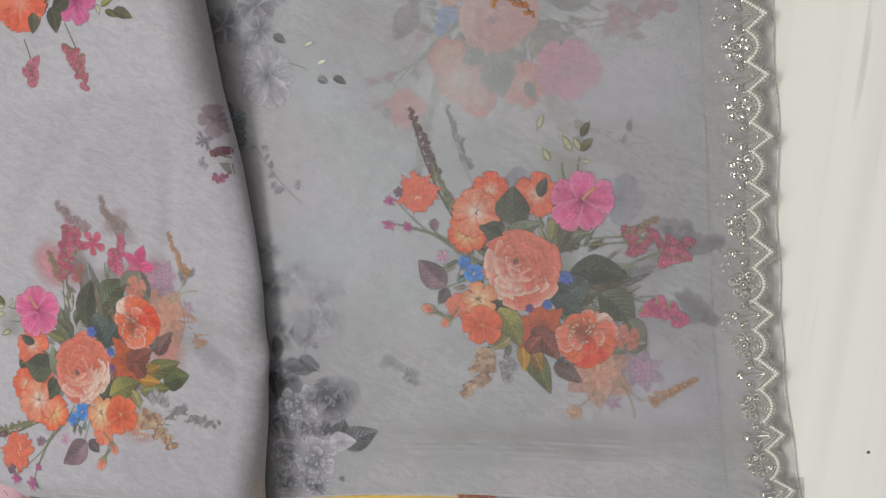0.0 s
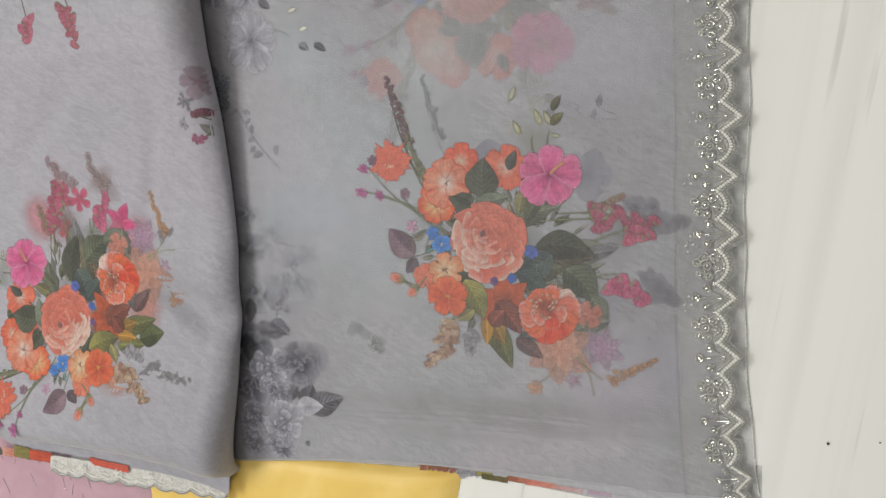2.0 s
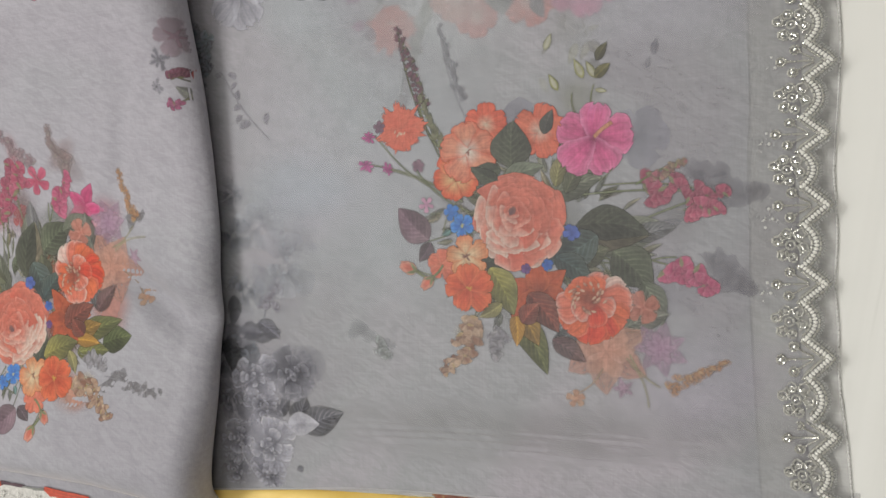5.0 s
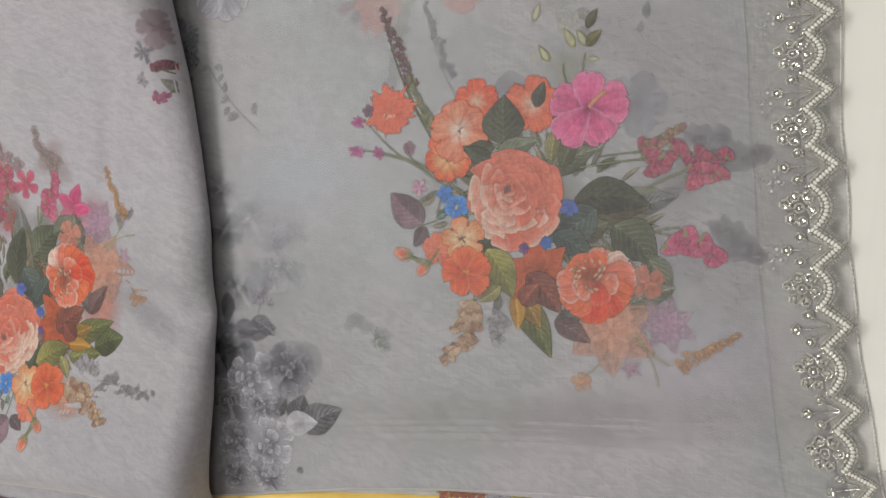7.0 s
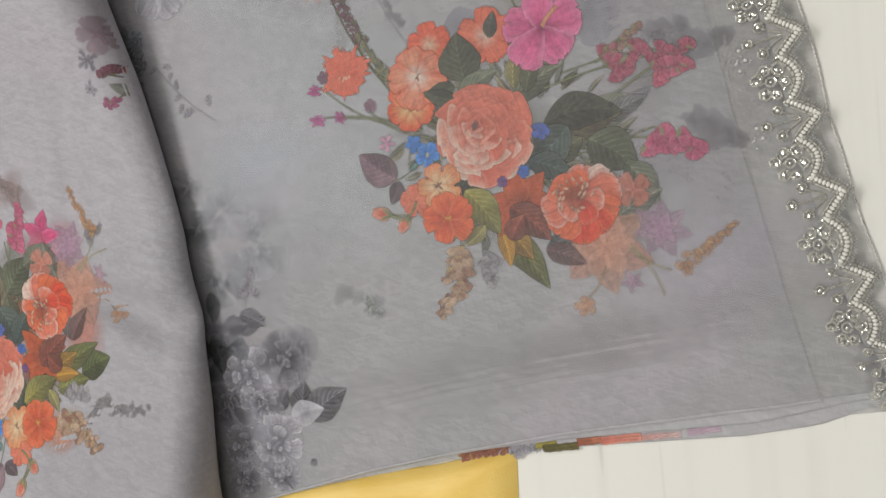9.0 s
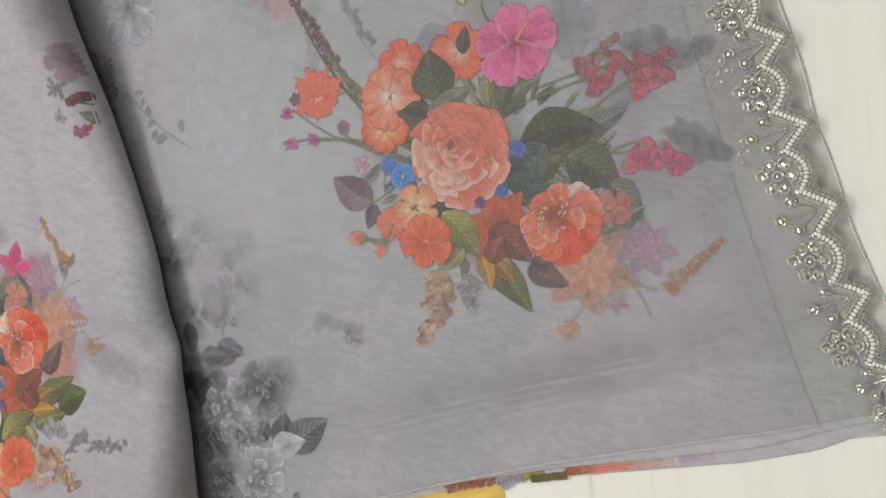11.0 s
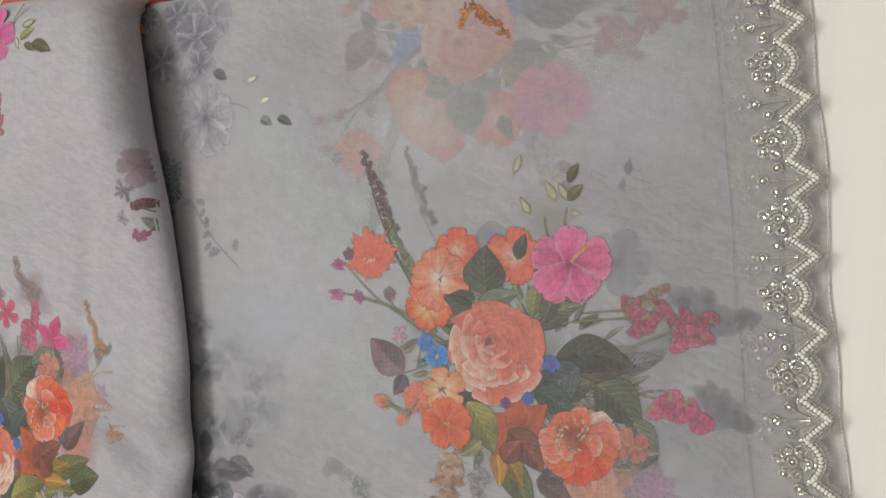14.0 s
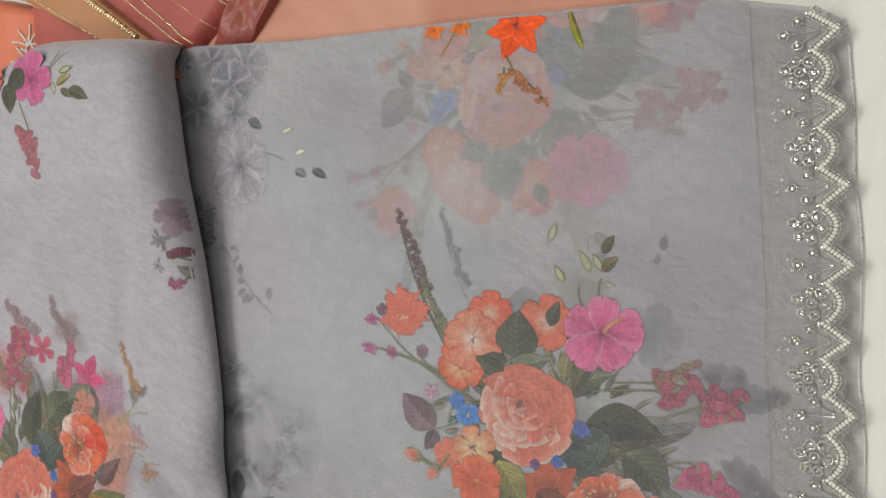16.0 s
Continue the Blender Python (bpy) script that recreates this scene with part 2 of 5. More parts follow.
def folded_sheet(name, parent, material, x0, right, low, high, lift, r, label, nu=70, nv=60, back=0.03):
    """A sheet between two lines, folded back under itself along its lower and upper edges."""
    rows = [(0, back, -2 * r)]
    rows += [(0, r - r * math.sin(a), -r - r * math.cos(a)) for a in np.linspace(0, math.pi, 7)]
    rows += [(k / nv, 0, 0) for k in range(1, nv)]
    rows += [(1, -r + r * math.sin(a), -r + r * math.cos(a)) for a in np.linspace(0, math.pi, 7)]
    rows += [(1, -back, -2 * r)]
    verts = []
    for i in range(nu):
        s = i / (nu - 1)
        for f, dy, dz in rows:
            yy = low(x0) + f * (high(x0) - low(x0))
            x = x0 + s * (right(yy) - x0)
            lo, hi = low(x), high(x)
            y = lo + f * (hi - lo) + dy
            share = (0.012 + lift) / 0.012
            z = panel_z(x, y) * share + dz
            verts.append((x, y, max(z, 0.0003 + 0.10 * (0.012 + lift) + 0.05 * dz)))
    return mesh_object(name, verts, grid_faces(nu, len(rows)), material, parent, label)


saree = thing("folded_saree", "folded grey organza saree with floral print and beaded edge", "saree")
folded_sheet("bottom_layer", saree, M_BODY, -0.23, lambda y: 0.104 + 0.029 * float(np.interp(y, (-0.14, -0.10), (1, 0))), lambda x: bottom_line(x) - 0.0048 - 0.0078 * float(np.interp(x, (-0.06, 0.075, 0.105, 0.130), (0, 1, 0.85, 0.1))), lambda x: top_line(x) - 0.004, -0.0085, 0.0012, "opaque lower folds of grey organza")
folded_sheet("middle_layer", saree, M_BODY, -0.23, lambda y: 0.103 + 0.004 * wave(0, y, 0.05, 3) + 0.028 * float(np.interp(y, (-0.14, -0.10), (1, 0))), lambda x: bottom_line(x) - 0.0022 - 0.0048 * float(np.interp(x, (-0.04, 0.08, 0.128), (0, 1, 0.1))), lambda x: top_line(x) - 0.002, -0.0045, 0.0012, "")
folded_sheet("hem_layer", saree, M_HEM, 0.06, lambda y: lace_line(y) + 0.0140 + 0.0012 * wave(0, y, 0.03, 6.0), lambda x: bottom_line(x) - 0.0085, lambda x: top_line(x) - 0.003, -0.0088, 0.0006, "thin pale organza hem lying under the trim", nu=30)
folded_sheet("print_layer", saree, M_MID, -0.23, lambda y: 0.1045 + (lace_line(y) - 0.127) * 0.5, lambda x: bottom_line(x) - 0.0012, lambda x: top_line(x) - 0.0005, -0.0007, 0.0007, "second organza layer whose print shows through")
folded_sheet("net_layer", saree, M_NET, 0.1035, lambda y: lace_line(y) - 0.002, lambda x: bottom_line(x) + 0.001, lambda x: top_line(x) - 0.0015, -0.0030, 0.0004, "pale net that carries the lower trim", nu=16)
folded_sheet("top_layer", saree, M_TOP, -0.23, lambda y: lace_line(y) + 0.001, bottom_line, top_line, 0.0, 0.0009, "sheer top layer of grey organza", nu=90, nv=90)


def fold_line(y):
    return float(np.interp(y, (-0.17, -0.14, -0.097, -0.05, -0.012, 0.04, 0.076, 0.126, 0.17, 0.2), (-0.180, -0.1745, -0.1675, -0.163, -0.1615, -0.163, -0.1646, -0.1697, -0.1735, -0.1775)))


def roll_left(y):
    return float(np.interp(y, (-0.165, -0.128, -0.08, 0.024, 0.098, 0.165, 0.19, 0.21), (-0.412, -0.412, -0.404, -0.389, -0.363, -0.342, -0.325, -0.29)))


def roll_low(x):
    return float(np.interp(x, (-0.42, -0.398, -0.374, -0.3525, -0.30, -0.243, -0.204, -0.18, -0.163), (-0.114, -0.122, -0.132, -0.136, -0.1385, -0.142, -0.147, -0.1535, -0.140)))


def roll_high(x):
    return float(np.interp(x, (-0.40, -0.35, -0.31, -0.28, -0.25, -0.21, -0.17), (0.150, 0.171, 0.184, 0.193, 0.203, 0.199, 0.193)))


def roll_r(y):
    return float(np.interp(y, (-0.12, 0.02, 0.12), (0.017, 0.017, 0.019)))


def roll_top(x, y):
    z = 0.030 + min(0.013 * (y / 0.1) ** 2, 0.020)
    d = (x + 0.196) * 0.6 + (y + 0.036) * 0.8
    e = (x + 0.196) * 0.8 - (y + 0.036) * 0.6
    z -= 0.0085 * math.exp(-(d / 0.009) ** 2 - (e / 0.030) ** 2)
    z += 0.0042 * math.exp(-((d - 0.022) / 0.014) ** 2 - (e / 0.035) ** 2)
    # creases that run out from the pinch towards the far end and the near corner
    for cx, cy, ang, deep, wide, long in ((-0.215, 0.045, 76, 0.0022, 0.007, 0.045), (-0.232, -0.085, 20, 0.0016, 0.006, 0.035), (-0.275, -0.118, 3, 0.0014, 0.005, 0.05), (-0.30, 0.075, 40, 0.0018, 0.009, 0.04), (-0.185, -0.085, 80, 0.0015, 0.006, 0.03)):
        ca, sa = math.cos(radians(ang)), math.sin(radians(ang))
        along, off = (x - cx) * ca + (y - cy) * sa, -(x - cx) * sa + (y - cy) * ca
        z -= deep * math.exp(-(off / wide) ** 2 - (along / long) ** 2)
    z += 0.0014 * wave(x, y, 0.07, 8.0) + 0.0004 * wave(x, y, 0.02, 9.0)
    return z - 0.010 * max(0.0, 1 - (x - roll_left(y)) / 0.05) ** 2


def roll_z(x, y):
    """The height of the fold where it is seen from above, round its edge included."""
    h = roll_top(x, y)
    s = (x - (fold_line(y) - roll_r(y))) / roll_r(y)
    if s <= 0:
        return h
    return h - (h - 0.013) * 0.5 * (1 - math.sqrt(max(0.0, 1 - min(s, 1.0) ** 2)))


def roll_sheet(name, parent, material, lift, grow, label):
    nu, nv = 80, 90
    verts = []
    across = [("flat", k / nu) for k in range(nu)] + [("round", a) for a in np.linspace(0, math.pi, 17)] + [("under", 0.03), ("under", 0.08)]
    for kind, k in across:
        for j in range(nv):
            f = j / (nv - 1)
            y0 = -0.156 + f * 0.355
            x_edge, r = fold_line(y0), roll_r(y0)
            if kind == "flat":
                x = roll_left(y0) + k * (x_edge - r - roll_left(y0))
            elif kind == "round":
                x = x_edge - r + r * math.sin(k)
            else:
                x = x_edge - r - k
            y = max(roll_low(x) - grow, -0.1665 + 0.0004 * grow) + f * (roll_high(x) - roll_low(x) + 2 * grow)
            h = roll_top(min(x, x_edge - r), y) + lift
            if kind == "flat":
                z = h
            elif kind == "round":
                z = h - (h - 0.0136) * 0.5 * (1 - math.cos(k))
            else:
                z = 0.0136
            # the ends of the bundle turn down
            end = min(y - roll_low(x) + grow, roll_high(x) + grow - y)
            z -= (h - 0.016) * 0.55 * math.exp(-max(end, 0) / 0.005) if kind != "under" else 0
            verts.append((x, y, max(z, 0.0135)))
    return mesh_object(name, verts, grid_faces(len(across), nv), material, parent, label)


bundle = thing("saree_bundle", "thick rolled bundle of lilac-grey floral organza beside the folded saree", "saree")
roll_sheet("outer_fold", bundle, M_ROLL, 0.0, 0.0, "")


def lower_folds():
    """The layers under the rolled fold, stepping out along its near end."""
    for lift, grow, shrink in ((0.0185, 0.016, 0.009), (0.0125, 0.016, 0.012), (0.006, 0.015, 0.016)):
        verts = []
        nu, nv = 40, 24
        for i in range(nu):
            for j in range(nv):
                f = j / (nv - 1)
                y0 = -0.15 + f * 0.34
                x = roll_left(y0) + 0.004 + i / (nu - 1) * (fold_line(y0) - shrink - roll_left(y0) - 0.004)
                y = roll_low(x) - grow + f * (roll_high(x) - 0.004 - roll_low(x) + grow)
                verts.append((x, y, lift + 0.001 * wave(x, y, 0.05, lift)))
        mesh_object("lower_fold", verts, grid_faces(nu, nv), M_ROLL, bundle)


lower_folds()


# ---- printed flowers: thin films of dye that follow the cloth ----
RND = random.Random(7)


def blend(a, b, t):
    return tuple(p + (q - p) * t for p, q in zip(a, b))


def cloudy(n, octaves, seed):
    """A tile of soft many-sized noise from -1 to 1, for uneven dye."""
    rng = np.random.default_rng(seed)
    out = np.zeros((n, n))
    for step, share in octaves:
        m = n // step
        g = rng.uniform(-1, 1, (m, m))
        f = np.arange(n) / step
        i = f.astype(int)
        t = f - i
        t = t * t * (3 - 2 * t)
        i, j = i % m, (i + 1) % m
        rows = g[i] * (1 - t)[:, None] + g[j] * t[:, None]
        out += share * (rows[:, i] * (1 - t) + rows[:, j] * t)
    return out


BLOT = cloudy(512, ((64, 0.35), (32, 0.4), (16, 0.4), (8, 0.35), (4, 0.3)), 3)


class Motif:
    """One printed figure in millimetres, painted petal by petal on a fine mesh of dye."""

    def __init__(self, name, cell=0.36, soft=0.34):
        self.name, self.cell, self.soft, self.petals, self.done = name, cell, max(soft, 0.9 * cell), [], None

    def petal(self, base, tip, ratio, c0, c1, c2, shape="petal", alpha=1.0, fade=0.0, bend=0.0, wobble=0.05, veins=0.0, streak=0.1, lead=1.0, late=0.0, rim=None, shade=0.0):
        self.petals.append((base, tip, ratio, c0, c1, c2, shape, alpha, fade, bend, wobble, veins, streak, lead, late, rim, shade, [RND.uniform(0, 6.28) for _ in range(6)]))

    def paint(self):
        if self.done:
            return self.done
        lo, hi = [1e9, 1e9], [-1e9, -1e9]
        boxes = []
        for p in self.petals:
            base, tip, ratio, bend = p[0], p[1], p[2], p[9]
            size = math.hypot(tip[0] - base[0], tip[1] - base[1]) or 1e-6
            pad = size * (0.58 * ratio + abs(bend)) + 1.2 if not p[8] else size * (0.22 + 0.5 * ratio)
            box = [min(base[i], tip[i]) - pad for i in (0, 1)] + [max(base[i], tip[i]) + pad for i in (0, 1)]
            boxes.append(box)
            lo = [min(lo[i], box[i]) for i in (0, 1)]
            hi = [max(hi[i], box[i + 2]) for i in (0, 1)]
        q = self.cell
        nx, ny = int((hi[0] - lo[0]) / q) + 2, int((hi[1] - lo[1]) / q) + 2
        gx, gy = np.meshgrid(lo[0] + q * np.arange(nx), lo[1] + q * np.arange(ny), indexing="ij")
        rgb, cov = np.zeros((nx, ny, 3)), np.zeros((nx, ny))
        for p, box in zip(self.petals, boxes):
            i0, i1 = max(0, int((box[0] - lo[0]) / q)), int((box[2] - lo[0]) / q) + 2
            j0, j1 = max(0, int((box[1] - lo[1]) / q)), int((box[3] - lo[1]) / q) + 2
            self.one(p, gx[i0:i1, j0:j1], gy[i0:i1, j0:j1], rgb[i0:i1, j0:j1], cov[i0:i1, j0:j1])
        ok = cov > 0.012
        use = ok[:-1, :-1] | ok[1:, :-1] | ok[:-1, 1:] | ok[1:, 1:]
        ii, jj = np.nonzero(use)
        quad = np.stack([ii * ny + jj, (ii + 1) * ny + jj, (ii + 1) * ny + jj + 1, ii * ny + jj + 1], axis=1)
        used, quads = np.unique(quad, return_inverse=True)
        colour = rgb.reshape(-1, 3)[used] / np.maximum(cov.ravel()[used], 1e-4)[:, None]
        cover = cov.ravel()[used]
        self.done = (np.stack([gx.ravel()[used], gy.ravel()[used]], axis=1), np.clip(colour, 0, 1), np.where(cover < 0.012, 0, cover), quads.reshape(-1, 4))
        return self.done

    def one(self, p, X, Y, rgb, cov):
        (bx, by), (tx, ty), ratio, c0, c1, c2, shape, alpha, fade, bend, wobble, veins, streak, lead, late, rim, shade, ph = p
        dx, dy = tx - bx, ty - by
        size = math.hypot(dx, dy) or 1e-6
        u = ((X - bx) * dx + (Y - by) * dy) / size ** 2
        w = (-(X - bx) * dy + (Y - by) * dx) / size ** 2
        uc = np.clip(u, 0.0, 1.0)
        w = w - bend * np.sin(math.pi * uc)
        k = int(ph[0] * 80)
        blot = BLOT[(X / 0.3).astype(int) + k & 511, (Y / 0.3).astype(int) + 3 * k & 511]
        if fade:
            rho = np.sqrt((2 * u - 1) ** 2 + (2 * w / ratio) ** 2) + 0.15 * BLOT[(X / 1.1).astype(int) + k & 511, (Y / 1.1).astype(int) & 511]
            a = np.clip(1.15 - rho, 0, 1)
            A = alpha * a * a * (3 - 2 * a) * np.clip(0.95 + (0.3 if size < 60 else 0.1) * blot, 0, 1.2)
            C = np.asarray(c1)[None, None] * (1 + 0.08 * blot)[..., None]
        else:
            if shape == "leaf":
                f = np.sin(math.pi * uc ** 0.82) ** 0.85 * (1 - 0.25 * uc)
            elif shape == "point":
                f = np.sin(math.pi * uc ** 0.6) ** 0.8
            elif shape == "round":
                f = np.sqrt(np.clip(1 - (2 * uc - 1) ** 2, 0, 1))
            elif shape == "strip":
                f = np.ones_like(uc)
            else:
                f = (0.20 + 0.80 * np.minimum(uc / 0.66, 1.0) ** 0.8) * np.clip(1 - (np.clip(uc - 0.58, 0, 1) / 0.42) ** 2.6, 0, 1) ** 0.5
            side = np.where(w > 0, 1.0, -1.0)
            f = f * (1 + wobble * (np.sin(9 * uc + ph[1] + side * ph[2]) + 0.7 * np.sin(21 * uc + ph[3] + side)))
            half = np.maximum(ratio * 0.5 * f, 1e-5)
            v = np.clip(w / half, -1.2, 1.2)
            av = np.abs(v)
            d = np.minimum((half - np.abs(w)) * size * 0.9, np.minimum(u, 1 - u) * size)
            if shape == "petal":
                d = np.minimum(d, (1 - u - wobble * (0.7 + 0.7 * np.sin(7 * v + ph[4]) + 0.5 * np.sin(13 * v + ph[5]))) * size)
            A = np.clip(d / self.soft + 0.5, 0, 1)
            A = alpha * A * A * (3 - 2 * A)
            if shade:
                rgb *= (1 - shade * np.clip(1 + d / 1.5, 0, 1) ** 1.5)[..., None]
            t1 = np.clip(np.maximum(0, u - late) / (1 - late) * lead, 0, 1)[..., None]
            C = np.asarray(c0) * (1 - t1) + np.asarray(c1) * t1
            if rim is None:
                e = np.clip(np.maximum(av ** 2.5, uc ** 5), 0, 1)[..., None] * 0.8
                C = C * (1 - e) + np.asarray(c2) * e
            else:
                e = (np.exp(-(np.maximum(d, 0) / rim) ** 1.3) * np.clip((uc - 0.35) / 0.3, 0, 1))[..., None] * 0.9
                C = C * (1 - e) + np.asarray(c2) * e
            fan = 0.55 * np.sin(8 * v + ph[1] + 1.6 * np.sin(3 * uc + ph[2])) + 0.45 * np.sin(19 * v + ph[3] + 2 * uc) + 0.35 * np.sin(33 * v + ph[4])
            tone = 1 + streak * 1.3 * fan * np.clip(0.35 + uc, 0, 1) + (0.16 if size > 5 else 0.08) * blot + (0.12 if size > 5 else 0) * BLOT[(X / 0.9).astype(int) + 5 * k & 511, (Y / 0.9).astype(int) & 511]
            if veins:
                ribs = np.abs(((uc * 7.5 - 2.6 * av + 0.15 * blot) % 1.0) - 0.5) * 2
                tone *= 1 - veins * 0.45 + veins * 1.5 * np.clip((ribs - 0.55) / 0.45, 0, 1) * np.clip(1.1 - av, 0, 1) + 1.1 * veins * np.exp(-(w * size / 0.3) ** 2)
                tone *= 1 + 0.2 * np.tanh(w * size / 0.6) + 0.36 * BLOT[(X / 0.7).astype(int) + k & 511, (Y / 0.7).astype(int) & 511]
            C = C * tone[..., None]
        rgb *= (1 - A)[..., None]
        rgb += C * A[..., None]
        cov *= 1 - A
        cov += A

    def lay(self, parent, surface, turn, level, material=None, tint=None, inside=None):
        """turn maps millimetres of the motif to metres of the table; inside tells where there is cloth."""
        flat, colour, cover, quads = self.paint()
        out = []
        for x, y in flat.tolist():
            X, Y = turn(x, y)
            out.append((X, Y, surface(X, Y) + level))
        if inside:
            ok = np.array([inside(x, y) for x, y, z in out])
            quads = quads[ok[quads].all(axis=1)]
            if not len(quads):
                return None
            used, at = np.unique(quads, return_inverse=True)
            quads, colour, cover = at.reshape(-1, 4), colour[used], cover[used]
            out = [out[i] for i in used]
        if tint:
            colour = np.stack(tint(tuple(colour.T)), axis=1)
        dye = np.concatenate([colour, cover[:, None]], axis=1)
        return mesh_object(self.name, out, quads.tolist(), material or M_DYE, parent, dye=dye)


def h(code, k=1.3):
    return tuple(min(c, 0.92) for c in lin(code, k))


def leaf(book, base, tip, ratio, code, code2=None, alpha=1.0, veins=0.55, bend=0.04, shape="leaf"):
    m = Motif("printed_leaf", soft=0.34 if alpha > 0.75 else 0.7)
    a, b = h(code, 1.0), h(code2 or code, 1.0)
    m.petal(base, tip, ratio * 1.08, a, b, blend(blend(a, b, 0.5), (0.6, 0.6, 0.5), 0.10), shape, alpha, 0, bend, 0.02, veins, 0.03)
    book.append(m)


def flower(book, name, at, rim, n, inner, mid, edge, ratio=0.95, eye=None, alpha=1.0, shape="petal", fade=0.0, wobble=0.06, eye_size=0.16):
    m = Motif(name, soft=0.34 if alpha > 0.7 else 1.1)
    r = math.hypot(rim[0] - at[0], rim[1] - at[1])
    r *= 1.1 if r > 7 else 1.0
    ratio *= 0.86 if shape == "petal" and n == 5 else 1.0
    a0 = math.atan2(rim[1] - at[1], rim[0] - at[0])
    if r < 6 and n >= 6 and shape == "petal":
        n, ratio, wobble, r = n + 2, 0.34, 0.14, r * 1.2
    for k in range(n):
        a = a0 + 2 * math.pi * ((k * 2) % n + (1 if n % 2 == 0 and k >= n / 2 else 0)) / n if n > 3 else a0 + 2 * math.pi * k / n
        rr = r * (RND.uniform(0.92, 1.06) if n < 8 or r > 7 else RND.uniform(0.5, 1.1))
        s = RND.uniform(0.9, 1.08)
        m.petal(at, (at[0] + rr * math.cos(a), at[1] + rr * math.sin(a)), ratio * RND.uniform(0.98, 1.14), h(inner), h(mid, 1.3 * s), h(edge, 1.3 * s), shape, alpha, fade, RND.uniform(-0.05, 0.05), wobble, 0, 0.12, 1.35 if eye and r < 14 else 2.2, 0.12 if eye and r < 14 else 0.0, shade=(0.16 if r > 5 else 0.06) * alpha)
    if eye:
        for k in range(9):
            a = RND.uniform(0, 6.28)
            q = r * eye_size * RND.uniform(0.6, 1.4)
            m.petal(at, (at[0] + q * math.cos(a), at[1] + q * math.sin(a)), 0.35, h(eye), h(eye, 1.2), h(eye, 1.9), "leaf", alpha * 0.8, 0, 0, 0.05)
    book.append(m)


def rose(book, at, rim):
    """A full rose: cupped petals wound round an eye above the middle, the outer ones rimmed with white."""
    m = Motif("printed_rose", 0.30)
    r = 1.04 * math.hypot(rim[0] - at[0], rim[1] - at[1])
    deep, mid, pale, white = h("b85a4a"), h("d47460"), h("e29484"), h("f4d2c6")
    cx, cy = at
    ex, ey = cx - 0.14 * r, cy + 0.20 * r
    for ring, (rad, n, w) in enumerate(((1.0, 6, 1.35), (0.92, 5, 1.45), (0.80, 4, 1.7), (0.70, 5, 1.5), (0.58, 4, 1.7), (0.46, 4, 1.6), (0.34, 3, 1.8), (0.23, 3, 1.7), (0.13, 3, 1.6))):
        f = ring / 8
        ox, oy = cx + (ex - cx) * f, cy + (ey - cy) * f
        for k in range(n):
            a = 2 * math.pi * (k + 0.41 * ring) / n + RND.uniform(-0.4, 0.4)
            q = rad * r * (RND.uniform(0.86, 1.06) if ring else RND.uniform(0.95, 1.02))
            low_left = max(0.0, -math.sin(a + 0.62)) ** 1.1
            rimc = blend(blend(mid, pale, RND.uniform(0.0, 0.55)), white, min(0.9, 1.1 * low_left * (0.35 + 0.65 * rad)))
            body = blend(blend(mid, deep, 0.25 * (1 - rad) + RND.uniform(-0.15, 0.2)), white, 0.24 * low_left * rad)
            red = blend(deep, h("d8462e"), 0.6 * max(0.0, math.sin(a + 2.4)) * rad)
            m.petal((ox - 0.1 * q * math.cos(a), oy - 0.1 * q * math.sin(a)), (ox + q * math.cos(a), oy + q * math.sin(a)), w, red, body, rimc, "petal", 1.0, 0, RND.uniform(-0.16, 0.16), 0.045, 0, 0.06, 1.2, 0.3, rim=0.9 + 2.2 * low_left, shade=0.15)
    m.petal((ex - 0.07 * r, ey - 0.05 * r), (ex + 0.05 * r, ey + 0.12 * r), 0.75, h("5d4a52"), h("7a5a58"), h("a05a4c"), "round", 0.9, 0, 0, 0.1)
    m.petal((cx + 0.42 * r, cy - 0.45 * r), (cx + 0.85 * r, cy - 0.02 * r), 0.3, h("9a5a54"), h("a8645c"), h("b06a60"), "round", 0.3, 0.7)
    book.append(m)


def carnation(book, at, rim, code="df6b53", alpha=1.0):
    m = Motif("printed_carnation")
    r = math.hypot(rim[0] - at[0], rim[1] - at[1])
    m.petal((at[0] - 0.75 * r, at[1]), (at[0] + 0.75 * r, at[1]), 1.0, h(code), h(code), h(code), "round", alpha, 0, 0, 0.06)
    for ring in (1.0, 0.75):
        for k in range(26):
            a = 2 * math.pi * (k + RND.uniform(0, 1)) / 26
            q = r * ring * RND.uniform(0.78, 1.15)
            s = RND.uniform(1.18, 1.42)
            m.petal(at, (at[0] + q * math.cos(a), at[1] + q * math.sin(a)), 0.26, h(code, s), h(code, s), h(code, s * 1.06), "leaf" if k % 3 == 0 else "petal", alpha, 0, 0, 0.12, shade=0.03)
    for k in range(6):
        a, q = RND.uniform(3.3, 6.0), r * RND.uniform(0.1, 0.4)
        c = (at[0] + q * math.cos(a), at[1] + q * math.sin(a))
        m.petal((c[0] - 0.3, c[1] - 0.8), (c[0] + 0.3, c[1] + 0.8), 0.4, h("f4c9b0"), h("f4c9b0"), h("f0a890"), "round", alpha * 0.9)
    book.append(m)


